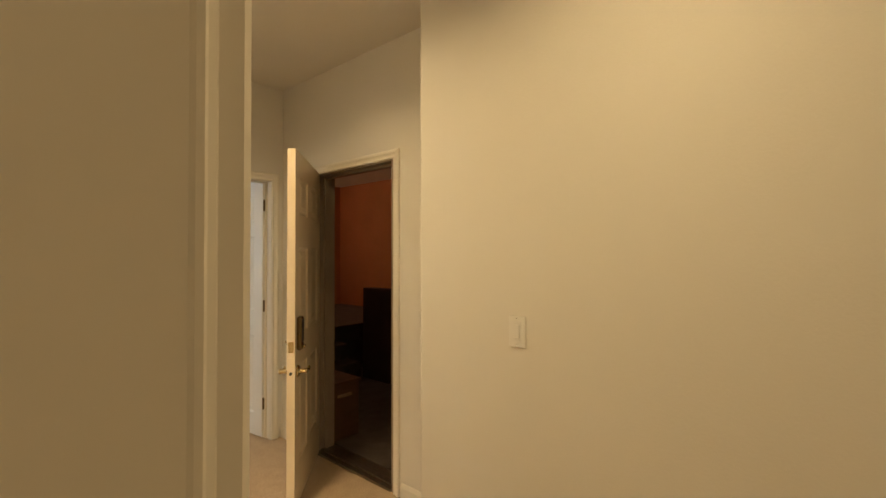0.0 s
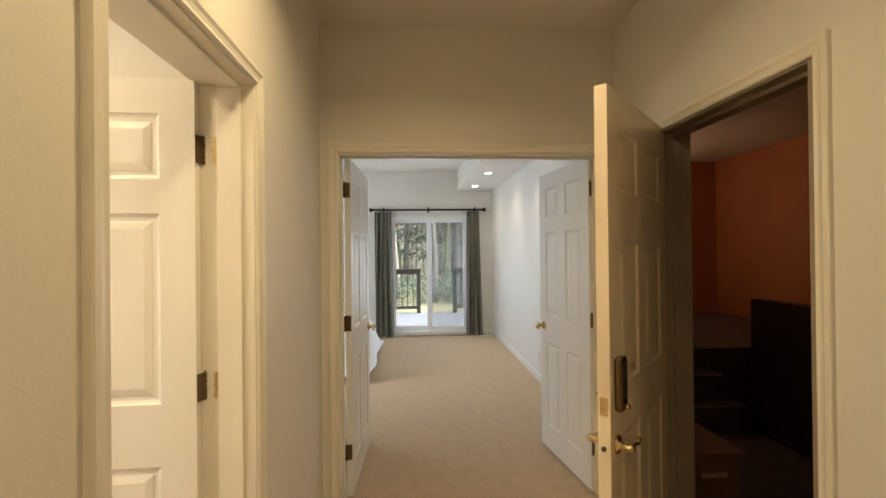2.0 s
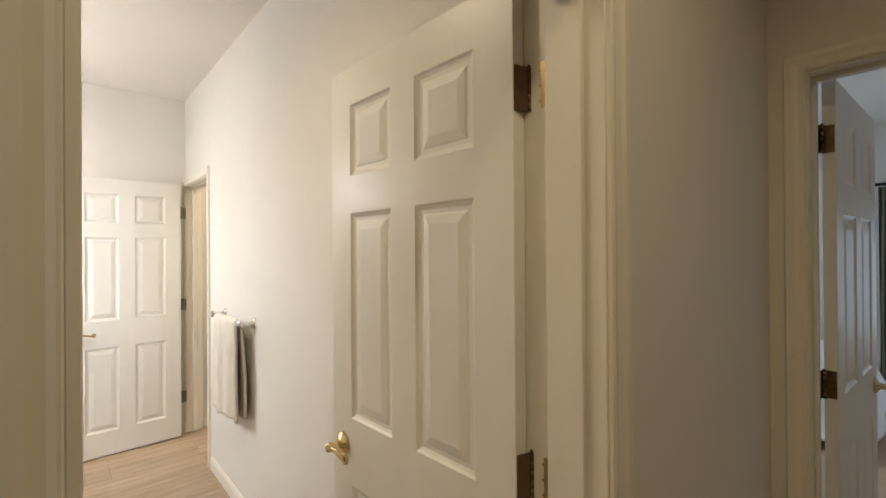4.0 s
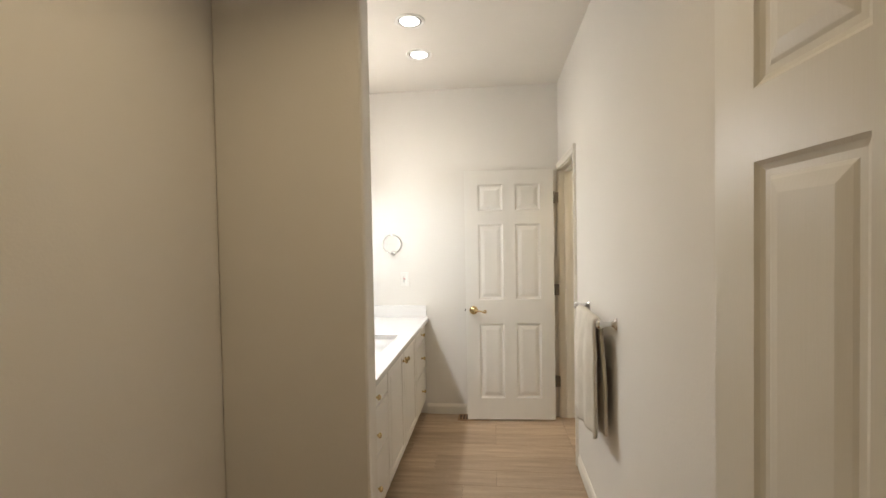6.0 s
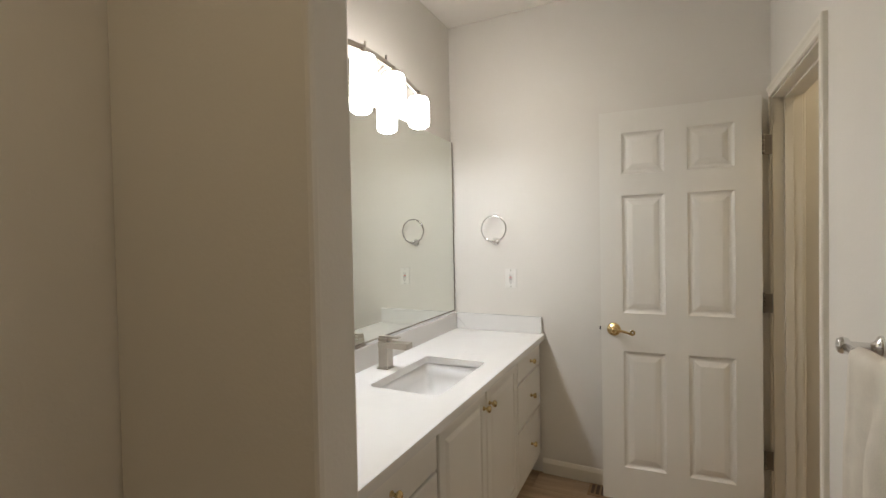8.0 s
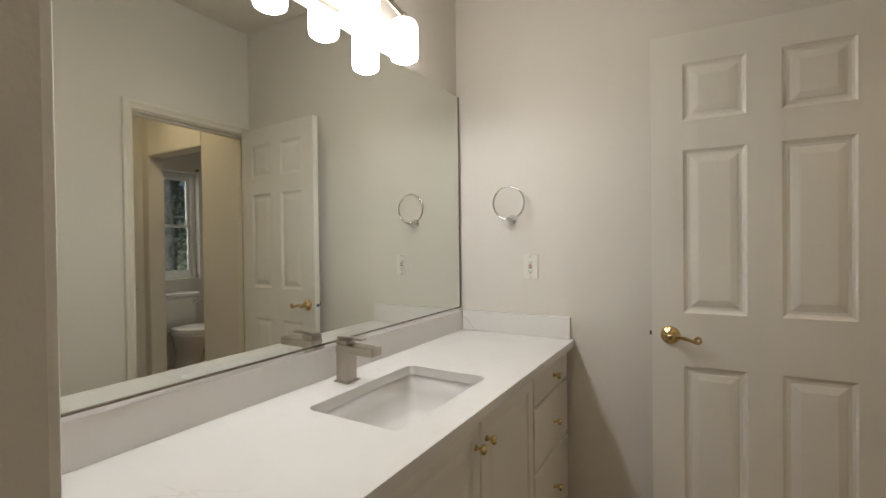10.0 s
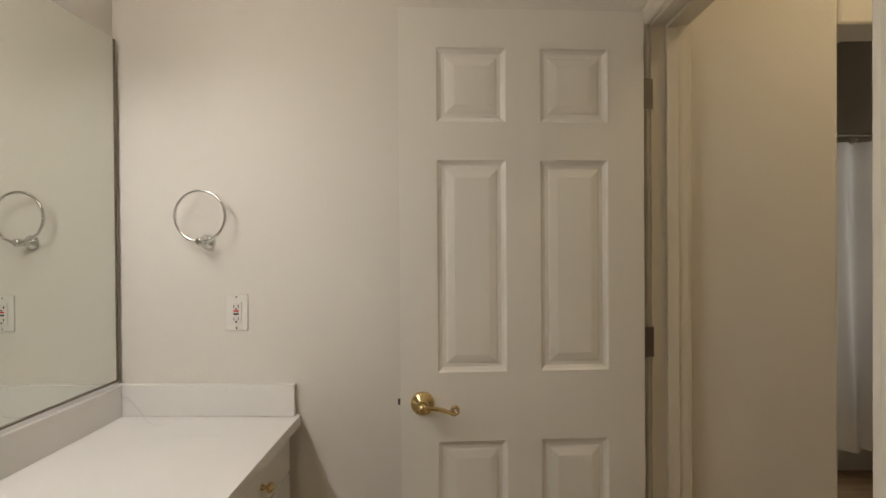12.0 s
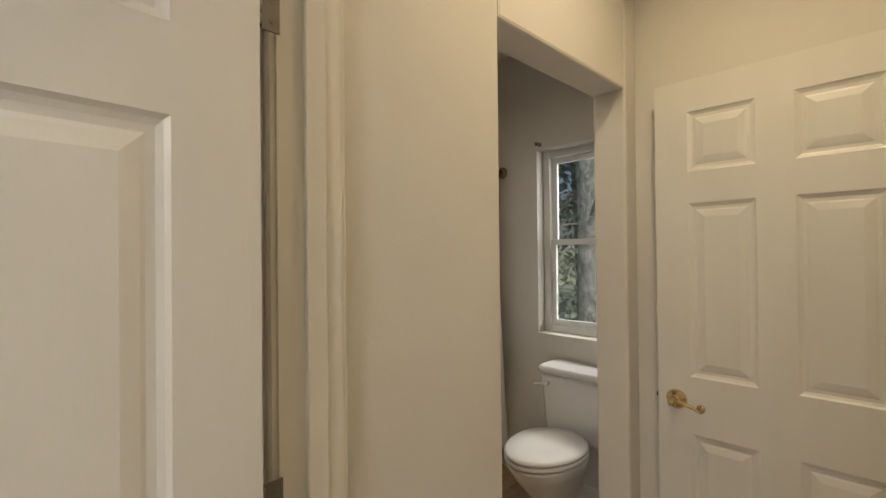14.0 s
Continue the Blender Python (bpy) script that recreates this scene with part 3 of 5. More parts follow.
# ---- downlights ----
def downlight(x, y, z, r=0.085, lens=None):
    t = thing("downlight", pose(x, y, z), "round recessed downlight, lit, in the ceiling, seen or added unseen", "ceiling light", group="recessed downlights")
    bm = bmesh.new()
    prof = [(r * 0.80, -0.002), (r, -0.006), (r * 1.03, -0.003), (r * 1.03, 0.0)]
    n = 32
    rings = [[bm.verts.new((q * math.cos(2 * math.pi * k / n), q * math.sin(2 * math.pi * k / n), h)) for k in range(n)] for q, h in prof]
    for a, b in zip(rings, rings[1:]):
        for k in range(n):
            bm.faces.new((a[k], a[(k + 1) % n], b[(k + 1) % n], b[k])).smooth = True
    part("trim_ring", bm, M_PLASTIC, t)
    bm = bmesh.new()
    lathe(bm, [(r * 0.70, -0.0015), (r * 0.79, -0.0012)], None, 32)
    part("baffle", bm, M_BAFFLE, t, "dark baffle ring")
    bm = bmesh.new()
    lathe(bm, [(r * 0.60, -0.006), (r * 0.66, -0.0018)], None, 32)
    part("lens", bm, lens or M_CAN, t, "glowing lens")
    return t


# hall fixtures are unseen, modelled round the assumed lamps
for cx, cy, power in UNSEEN_HALL_CANS:
    downlight(cx, cy, HC, lens=M_CANUNSEEN)
# the third fixture here is an unseen addition
for cx, cy in BATH_CANS:
    downlight(cx, cy, BC)
for cx, cy in BED_CANS:
    downlight(cx, cy, 2.515, 0.07)
# unseen fixtures, put round the added vestibule and toilet room lamps
downlight(-2.70, 3.35, BC, lens=M_CANUNSEEN)
downlight(-3.80, 3.55, 2.74, lens=M_CANUNSEEN)


# ---- switch and outlets ----
def outlet(name, m, kind_of, label):
    """A wall plate: x across, z up, the face towards -y."""
    t = thing(name, m, label, "wall plate")
    part("plate", boxes((-0.036, 0.036, -0.006, 0.0, -0.058, 0.058), bevel=0.0025), M_PLASTIC, t)
    for s in (-1, 1):
        bm = bmesh.new()
        tube(bm, [(0, -0.006, s * 0.049), (0, -0.0072, s * 0.049)], 0.003, 10)
        part("screw", bm, M_CHROME, t)
    if kind_of == "rocker":
        part("rocker_frame", boxes((-0.018, 0.018, -0.0075, -0.005, -0.035, 0.035), bevel=0.0008), M_PLASTIC, t)
        bm = bmesh.new()
        box(bm, -0.0125, 0.0125, -0.011, -0.006, -0.026, 0.026, bevel=0.002)
        part("rocker", bm, M_PLASTIC, t)
    else:
        part("receptacle", boxes((-0.017, 0.017, -0.0085, -0.005, -0.034, 0.034), bevel=0.001), M_PLASTIC, t)
        for zz in (-0.020, 0.020):
            part("slot", boxes((-0.008, -0.0058, -0.0093, -0.0085, zz - 0.0045, zz + 0.0045)), M_SLOT, t)
            part("slot", boxes((0.0058, 0.008, -0.0093, -0.0085, zz - 0.0045, zz + 0.0045)), M_SLOT, t)
        if kind_of == "gfci":
            part("reset_button", boxes((-0.008, 0.008, -0.010, -0.0085, 0.002, 0.0075)), M_RED, t, "red reset button")
            part("test_button", boxes((-0.008, 0.008, -0.010, -0.0085, -0.0075, -0.002)), M_SLOT, t, "black test button")
            part("ground_hole", boxes((-0.0028, 0.0028, -0.0093, -0.0085, -0.032, -0.027)), M_SLOT, t)
            part("ground_hole", boxes((-0.0028, 0.0028, -0.0093, -0.0085, 0.009, 0.013)), M_SLOT, t)
    return t


outlet("light_switch", pose(1.94, 1.102, 1.158, 0, 0, -90), "rocker", "ivory rocker light switch on the hall wall")
outlet("gfci_outlet", pose(-3.12, 1.29, 1.15, 0, 0, 90), "gfci", "white outlet with red and black buttons above the counter")
outlet("wall_outlet", pose(RX, 5.95, 0.27, 0, 0, -90), "plain", "white wall outlet low on the bedroom wall")
outlet("wall_outlet", pose(RX, 7.65, 0.28, 0, 0, -90), "plain", "white wall outlet low on the bedroom wall")

# ---- vanity ----
CZ, VF = 0.825, 1.465      # counter height and cabinet front
VX0, VX1 = -1.265, -3.12


def raised_front(bm, x0, x1, z0, z1, y, panel=True):
    """A cabinet front with a moulded edge and a raised field, its face at y."""
    rings = [(0.0, -0.016), (0.0, -0.004), (0.004, 0.0)]
    if panel:
        rings += [(0.045, 0.0), (0.050, -0.006), (0.058, -0.006), (0.078, -0.001)]
    prev = None
    for ins, d in rings:
        cur = [bm.verts.new((a, y + d, b)) for a, b in ((x0 + ins, z0 + ins), (x1 - ins, z0 + ins), (x1 - ins, z1 - ins), (x0 + ins, z1 - ins))]
        if prev:
            for k in range(4):
                bm.faces.new((prev[k], prev[(k + 1) % 4], cur[(k + 1) % 4], cur[k]))
        else:
            bm.faces.new(cur[::-1])
        prev = cur
    bm.faces.new(prev)
    return bm


def knob(parent, x, y, z):
    bm = bmesh.new()
    lathe(bm, [(0.009, 0), (0.009, 0.003), (0.0055, 0.007), (0.005, 0.014), (0.012, 0.019), (0.0145, 0.025), (0.011, 0.031), (0.004, 0.033)],
          Matrix.Translation((x, y, z)) @ pose(0, 0, 0, -90), 20)
    return part("knob", bm, M_BRASS, parent, "polished brass round knob")


def cabinet(x0, x1, fronts, label, sink_below=False):
    """A cabinet unit between x0 > x1; fronts: (x0, x1, z0, z1, is_door, knob x, knob z)."""
    t = thing("vanity_cabinet", pose(0, 0, 0), label, "cabinet", group="vanity cabinets")
    high = CZ - 0.20 if sink_below else CZ - 0.033
    part("body", boxes((x1 + 0.001, x0 - 0.001, 0.925, VF - 0.018, 0.09, high), bevel=0.001), M_CABINET, t)
    if sink_below:
        part("front_rail", boxes((x1 + 0.001, x0 - 0.001, VF - 0.036, VF - 0.018, high + 0.001, CZ - 0.033)), M_CABINET, t)
    part("toe_kick", boxes((x1 + 0.001, x0 - 0.001, 0.925, VF - 0.085, 0.0, 0.09)), M_CABINET, t)
    for a, b, z0, z1, is_door, kx, kz in fronts:
        bm = raised_front(bmesh.new(), b, a, z0, z1, VF, is_door)
        f = part("door" if is_door else "drawer", bm, M_CABINET, t)
        knob(f, kx, VF, kz)
    return t


ROWS_DRAWER = [(0.662, 0.785), (0.420, 0.652), (0.130, 0.410)]
cabinet(VX0, -1.766, [(VX0 - 0.012, -1.759, z0, z1, False, (VX0 - 1.722) / 2, (z0 + z1) / 2) for z0, z1 in ROWS_DRAWER],
        "white painted vanity drawer unit with brass knobs")
cabinet(-1.766, -2.640, [(-1.773, -2.199, 0.130, 0.785, True, -2.170, 0.712), (-2.207, -2.633, 0.130, 0.785, True, -2.237, 0.712)],
        "white painted sink cabinet with two raised-panel doors", True)
cabinet(-2.640, VX1, [(-2.647, VX1 + 0.03, z0, z1, False, (-2.640 + VX1) / 2, (z0 + z1) / 2) for z0, z1 in ROWS_DRAWER],
        "white painted vanity drawer unit with brass knobs")

# counter with a cut-out for the sink, splashes as parts
SX0, SX1, SY0, SY1 = -2.42, -1.935, 1.078, 1.385
top = thing("vanity_counter", pose(0, 0, 0), "white quartz vanity counter with faint grey veins", "countertop")


def slab_with_hole(x0, x1, y0, y1, hx0, hx1, hy0, hy1, z0, z1, r=0.025):
    bm = bmesh.new()
    def rounded(a0, a1, b0, b1, rad, n=5):
        pts = []
        for cx, cy, st in ((a1 - rad, b1 - rad, 0), (a0 + rad, b1 - rad, 90), (a0 + rad, b0 + rad, 180), (a1 - rad, b0 + rad, 270)):
            for k in range(n + 1):
                q = radians(st + 90 * k / n)
                pts.append((cx + rad * math.cos(q), cy + rad * math.sin(q)))
        return pts
    inner, outer = rounded(hx0, hx1, hy0, hy1, r), rounded(x0, x1, y0, y1, 0.003)
    for z in (z0, z1):
        a = [bm.verts.new((*p, z)) for p in outer]
        b = [bm.verts.new((*p, z)) for p in inner]
        for k in range(len(a)):
            bm.faces.new((a[k], a[(k + 1) % len(a)], b[(k + 1) % len(b)], b[k]))
        if z == z0:
            a0, b0 = a, b
    for k in range(len(a)):
        bm.faces.new((a0[k], a0[(k + 1) % len(a)], a[(k + 1) % len(a)], a[k]))
        bm.faces.new((b0[k], b0[(k + 1) % len(b)], b[(k + 1) % len(b)], b[k]))
    return bm


def quartz_material():
    m = material("veined_white_quartz", (0.80, 0.785, 0.76), 0.14, vary=0.015, scale=7)
    n, l = m.node_tree.nodes, m.node_tree.links
    b = n["Principled BSDF"]
    src = b.inputs["Base Color"].links[0].from_socket
    tc = n.new("ShaderNodeTexCoord")
    nz = n.new("ShaderNodeTexNoise")
    nz.inputs["Scale"].default_value, nz.inputs["Detail"].default_value, nz.inputs["Distortion"].default_value = 2.3, 6, 1.6
    l.new(tc.outputs["Object"], nz.inputs["Vector"])
    sub = n.new("ShaderNodeMath")
    sub.operation = "SUBTRACT"
    sub.inputs[1].default_value = 0.5
    ab = n.new("ShaderNodeMath")
    ab.operation = "ABSOLUTE"
    mr = n.new("ShaderNodeMapRange")
    mr.inputs["From Min"].default_value, mr.inputs["From Max"].default_value = 0.0, 0.013
    mr.inputs["To Min"].default_value, mr.inputs["To Max"].default_value = 1.0, 0.0
    gate = n.new("ShaderNodeTexNoise")
    gate.inputs["Scale"].default_value = 3.1
    l.new(tc.outputs["Object"], gate.inputs["Vector"])
    g2 = n.new("ShaderNodeMapRange")
    g2.inputs["From Min"].default_value, g2.inputs["From Max"].default_value = 0.52, 0.66
    g2.inputs["To Min"].default_value, g2.inputs["To Max"].default_value = 0.0, 0.25
    l.new(gate.outputs["Fac"], g2.inputs["Value"])
    l.new(nz.outputs["Fac"], sub.inputs[0]), l.new(sub.outputs[0], ab.inputs[0]), l.new(ab.outputs[0], mr.inputs["Value"])
    mu = n.new("ShaderNodeMath")
    mu.operation = "MULTIPLY"
    l.new(mr.outputs[0], mu.inputs[0]), l.new(g2.outputs[0], mu.inputs[1])
    mix = n.new("ShaderNodeMix")
    mix.data_type = "RGBA"
    l.new(mu.outputs[0], mix.inputs["Factor"])
    l.new(src, mix.inputs["A"])
    mix.inputs["B"].default_value = (0.42, 0.40, 0.38, 1)
    l.new(mix.outputs["Result"], b.inputs["Base Color"])
    return m


M_VEIN = quartz_material()
part("worktop", slab_with_hole(VX1 + 0.001, VX0 - 0.001, 0.901, 1.49, SX0, SX1, SY0, SY1, CZ - 0.032, CZ), M_VEIN, top)
part("backsplash", boxes((VX1 + 0.022, VX0 - 0.001, 0.901, 0.934, CZ + 0.0005, CZ + 0.10), bevel=0.0015), M_VEIN, top)
part("side_splash", boxes((VX1 + 0.001, VX1 + 0.021, 0.901, 1.476, CZ + 0.0005, CZ + 0.10), bevel=0.0015), M_VEIN, top)

sink = thing("sink", pose((SX0 + SX1) / 2, (SY0 + SY1) / 2, CZ - 0.032), "white rectangular undermount sink in the counter", "sink")
bm = bmesh.new()
hw, hd = (SX1 - SX0) / 2 + 0.004, (SY1 - SY0) / 2 + 0.004


def round_rect(bm, hw, hd, r, z, n=5):
    pts = []
    for cx, cy, st in ((hw - r, hd - r, 0), (-hw + r, hd - r, 90), (-hw + r, -hd + r, 180), (hw - r, -hd + r, 270)):
        for k in range(n + 1):
            q = radians(st + 90 * k / n)
            pts.append(bm.verts.new((cx + r * math.cos(q), cy + r * math.sin(q), z)))
    return pts


def loft(bm, rings, close=True):
    for a, b in zip(rings, rings[1:]):
        for k in range(len(a)):
            bm.faces.new((a[k], a[(k + 1) % len(a)], b[(k + 1) % len(b)], b[k])).smooth = True
    if close:
        bm.faces.new(rings[-1])
    return bm


loft(bm, [round_rect(bm, hw + 0.02, hd + 0.02, 0.04, -0.001), round_rect(bm, hw, hd, 0.028, -0.001), round_rect(bm, hw - 0.006, hd - 0.006, 0.03, -0.06),
          round_rect(bm, hw - 0.018, hd - 0.018, 0.035, -0.115), round_rect(bm, hw - 0.045, hd - 0.045, 0.04, -0.134), round_rect(bm, 0.05, 0.05, 0.02, -0.140)])
part("basin", bm, M_CERAMIC, sink)
bm = bmesh.new()
lathe(bm, [(0.032, -0.157), (0.032, -0.134), (0.026, -0.132), (0.024, -0.136), (0.022, -0.128), (0.016, -0.124), (0.001, -0.123)], Matrix.Translation((-2.178 - (SX0 + SX1) / 2, 1.145 - (SY0 + SY1) / 2, 0.016)))
part("drain", bm, M_NICKEL, sink, "brushed metal pop-up drain")

faucet = thing("faucet", pose(-2.172, 1.003, CZ), "square brushed nickel single-lever faucet on the counter", "faucet")
part("base_plate", boxes((-0.029, 0.029, -0.029, 0.029, 0.0, 0.005), bevel=0.001), M_NICKEL, faucet)
part("body", boxes((-0.023, 0.023, -0.023, 0.023, 0.005, 0.118), bevel=0.0015), M_NICKEL, faucet)
part("spout", boxes((-0.0245, 0.0245, -0.0245, 0.125, 0.093, 0.1195), bevel=0.0015), M_NICKEL, faucet)
bm = boxes((-0.022, 0.022, -0.024, 0.022, 0.121, 0.135), bevel=0.0015)
box(bm, -0.013, 0.013, -0.028, 0.075, 0.136, 0.143, bevel=0.0015)
part("lever", bm, M_NICKEL, faucet)

# the mirror stands a little off the wall at its outer end
MW = VX0 - 0.004 - (VX1 + 0.022)
mirror = thing("wall_mirror", pose(VX1 + 0.022, 0.918, 0, 0, 0, 0.45), "large frameless mirror above the vanity", "mirror")
part("glass", boxes((0, MW, -0.003, 0.0, CZ + 0.112, 2.008)), M_MIRROR, mirror)
part("bottom_channel", boxes((0, MW, -0.003, 0.006, CZ + 0.1008, CZ + 0.1125), bevel=0.0008), M_CHROME, mirror, "thin chrome mirror channel")
# dark strip added for the shadow line above the chrome channel
part("channel_shadow_line", boxes((0, MW, 0.0003, 0.0045, CZ + 0.1126, CZ + 0.1165)), M_STEEL, mirror, "dark strip drawn for the shadow line along the mirror channel")
part("edge_strip", boxes((-0.006, -0.0005, -0.005, 0.002, CZ + 0.101, 2.010)), M_STEEL, mirror, "dark mirror edge")

# vanity light: arched bar with four opal shades
vl = thing("vanity_light", pose(-2.150, 0.902, 2.125), "brushed nickel arched bar light with four opal glass shades, lit", "wall light")
part("back_plate", boxes((-0.11, 0.11, 0.0, 0.022, -0.055, 0.045), bevel=0.006), M_NICKEL, vl)
bm = bmesh.new()
arch = lambda u: 0.085 * (1 - (u / 0.46) ** 2)
rings = []
for k in range(25):
    u = -0.46 + 0.92 * k / 24
    rings.append([bm.verts.new((u, 0.10 + a, arch(u) - 0.015 + b)) for a, b in ((-0.004, -0.012), (0.004, -0.012), (0.004, 0.012), (-0.004, 0.012))])
for a, b in zip(rings, rings[1:]):
    for k in range(4):
        bm.faces.new((a[k], a[(k + 1) % 4], b[(k + 1) % 4], b[k]))
bm.faces.new(rings[0]), bm.faces.new(rings[-1])
part("arched_bar", bm, M_NICKEL, vl)
for u in (-0.08, 0.08):
    bm = bmesh.new()
    tube(bm, [(u, 0.02, 0.0), (u, 0.10, arch(u) - 0.015)], 0.006, 8)
    tube(bm, [(u, 0.10, arch(u) - 0.035), (u, 0.10, arch(u) + 0.020)], 0.005, 8)
    part("bracket", bm, M_NICKEL, vl)
for u in (-0.345, -0.115, 0.115, 0.345):
    bm = bmesh.new()
    tube(bm, [(u, 0.115, arch(u) - 0.02), (u, 0.115, arch(u) - 0.055)], 0.011, 12)
    holder = part("shade_holder", bm, M_NICKEL, vl)
    bm = bmesh.new()
    z = arch(u) - 0.050
    lathe(bm, [(0.020, z), (0.046, z - 0.006), (0.053, z - 0.022), (0.054, z - 0.13), (0.050, z - 0.145), (0.040, z - 0.150)], Matrix.Translation((u, 0.115, 0)), 28)
    part("shade", bm, M_SHADE, holder, "glowing opal glass cylinder shade")
    # glowing disc added under the closed shade to throw the bulb's light down
    bm = bmesh.new()
    lathe(bm, [(0.036, z - 0.1515), (0.036, z - 0.1525)], Matrix.Translation((u, 0.115, 0)), 24)
    part("bulb", bm, M_BULB, holder, "glowing disc for the bulb, added under the shade")

# towel ring and towel bar
tr = thing("towel_ring", pose(-3.12, 1.199, 1.374), "chrome towel ring on the wall above the counter", "towel ring")
bm = bmesh.new()
lathe(bm, [(0.024, 0), (0.024, 0.004), (0.015, 0.010), (0.009, 0.016), (0.009, 0.034), (0.013, 0.040), (0.013, 0.052), (0.007, 0.058)], pose(0, 0, 0, 0, 90, 0), 20)
part("post", bm, M_CHROME, tr)
bm = bmesh.new()
tube(bm, [(0.045 - 0.0 * k, 0.078 * math.sin(2 * math.pi * k / 40), 0.078 - 0.078 * math.cos(2 * math.pi * k / 40)) for k in range(41)], 0.0045, 8, caps=False)
part("ring", bm, M_CHROME, tr)

TBX0, TBX1, TBZ, TBY = -1.400, -1.950, 1.105, NY - 0.072
tb = thing("towel_bar", pose(0, 0, 0), "chrome towel bar with ball ends on the bathroom wall", "towel bar")
for x, s in ((TBX0, 1), (TBX1, -1)):
    bm = bmesh.new()
    lathe(bm, [(0.024, 0), (0.024, 0.004), (0.020, 0.008), (0.012, 0.014), (0.009, 0.022), (0.009, 0.058), (0.016, 0.064), (0.018, 0.074), (0.014, 0.084), (0.006, 0.088)],
          Matrix.Translation((x, NY, TBZ)) @ pose(0, 0, 0, 90), 20, sx=0.85, sy=1.25)
    part("post", bm, M_CHROME, tb)
bm = bmesh.new()
tube(bm, [(TBX0, TBY, TBZ), (TBX1, TBY, TBZ)], 0.0085, 12)
part("bar", bm, M_CHROME, tb)


def cloth_grid(bm, f, nu, nv):
    vs = [[bm.verts.new(f(i / nu, j / nv)) for j in range(nv + 1)] for i in range(nu + 1)]
    for i in range(nu):
        for j in range(nv):
            bm.faces.new((vs[i][j], vs[i + 1][j], vs[i + 1][j + 1], vs[i][j + 1])).smooth = True
    return bm


def towel_shape(u, v):
    """u across the towel, v along it from the back hem over the bar to the front hem."""
    front, back, r = 0.57, 0.52, 0.015
    x = -1.445 - 0.40 * u
    s = v * (front + back)
    fold = 0.010 * math.sin(u * 9.0 + 0.6) + 0.006 * math.sin(u * 21)
    if s < back:
        d = back - s
        y, z = TBY + r + 0.018 * min(1, d / 0.3) + fold * 0.5 * d, TBZ + r * 0.2 - d
    else:
        d = s - back
        a = min(math.pi, d / r) if d < math.pi * r else math.pi
        if d < math.pi * r:
            y, z = TBY + r * math.cos(a), TBZ + r * math.sin(a)
        else:
            d2 = d - math.pi * r
            y, z = TBY - r - 0.014 * min(1, d2 / 0.2) + fold * min(1.0, d2 / 0.15) * 1.4, TBZ - d2
            x += 0.03 * (0.5 - u) * min(1, d2 / 0.5)
    return Vector((x, y, z + 0.012 * math.sin(u * 5) * (1 if s > back else -1) * min(1, abs(s - back) / 0.4)))


bm = cloth_grid(bmesh.new(), towel_shape, 36, 70)
towel = solid("bath_towel", bm, M_TOWEL, "cream terry bath towel folded over the towel bar", "towel")
sol = towel.modifiers.new("thickness", "SOLIDIFY")
sol.thickness, sol.offset = 0.015, 0.0

# floor register by the door
reg = thing("floor_register", pose(-3.04, 1.87, 0.0), "brown metal floor vent by the baseboard", "floor vent")
part("frame", boxes((-0.06, 0.06, -0.13, 0.13, 0.001, 0.006), bevel=0.001), M_POSTWOOD, reg)
for k in range(9):
    part("slat", boxes((-0.045, 0.045, -0.115 + k * 0.026, -0.100 + k * 0.026, 0.006, 0.0085)), M_GROUT, reg)

# ---- toilet room ----
toilet = thing("toilet", pose(-3.675, WIN_Y - 0.012, 0) @ Matrix.Diagonal((1.0, 1.0, 1.09, 1.0)), "white two-piece toilet with the lid closed under the window", "toilet")


def egg(bm, w, l, yc, z, n=28, k2=0.18):
    """An egg-shaped ring, its narrow end to the front (-y)."""
    pts = []
    for k in range(n):
        a = 2 * math.pi * k / n
        s = math.sin(a)
        pts.append(bm.verts.new((w * math.cos(a) * (1 + k2 * 0.5 * s), yc + l * s, z)))
    return pts


bm = bmesh.new()
loft(bm, [egg(bm, 0.115, 0.22, -0.34, 0.0), egg(bm, 0.11, 0.21, -0.34, 0.03), egg(bm, 0.085, 0.18, -0.33, 0.12), egg(bm, 0.10, 0.20, -0.36, 0.22),
          egg(bm, 0.155, 0.235, -0.42, 0.32), egg(bm, 0.180, 0.25, -0.445, 0.375), egg(bm, 0.182, 0.252, -0.445, 0.392)])
part("bowl", bm, M_CERAMIC, toilet)
bm = bmesh.new()
loft(bm, [egg(bm, 0.183, 0.240, -0.455, 0.395), egg(bm, 0.190, 0.247, -0.455, 0.400), egg(bm, 0.190, 0.247, -0.455, 0.410), egg(bm, 0.183, 0.240, -0.455, 0.415)])
part("seat", bm, M_CERAMIC, toilet)
bm = bmesh.new()
loft(bm, [egg(bm, 0.183, 0.238, -0.455, 0.417), egg(bm, 0.189, 0.245, -0.455, 0.422), egg(bm, 0.188, 0.244, -0.455, 0.430), egg(bm, 0.175, 0.228, -0.455, 0.438), egg(bm, 0.10, 0.14, -0.455, 0.442)])
part("lid", bm, M_CERAMIC, toilet)
bm = bmesh.new()
rr = lambda hw, y0, y1, z, r: [bm.verts.new((v[0], (y0 + y1) / 2 + v[1], z)) for v in rpts(hw, (y1 - y0) / 2, r)]


def rpts(hw, hd, r, n=5):
    out = []
    for cx, cy, st in ((hw - r, hd - r, 0), (-hw + r, hd - r, 90), (-hw + r, -hd + r, 180), (hw - r, -hd + r, 270)):
        for k in range(n + 1):
            q = radians(st + 90 * k / n)
            out.append((cx + r * math.cos(q), cy + r * math.sin(q)))
    return out


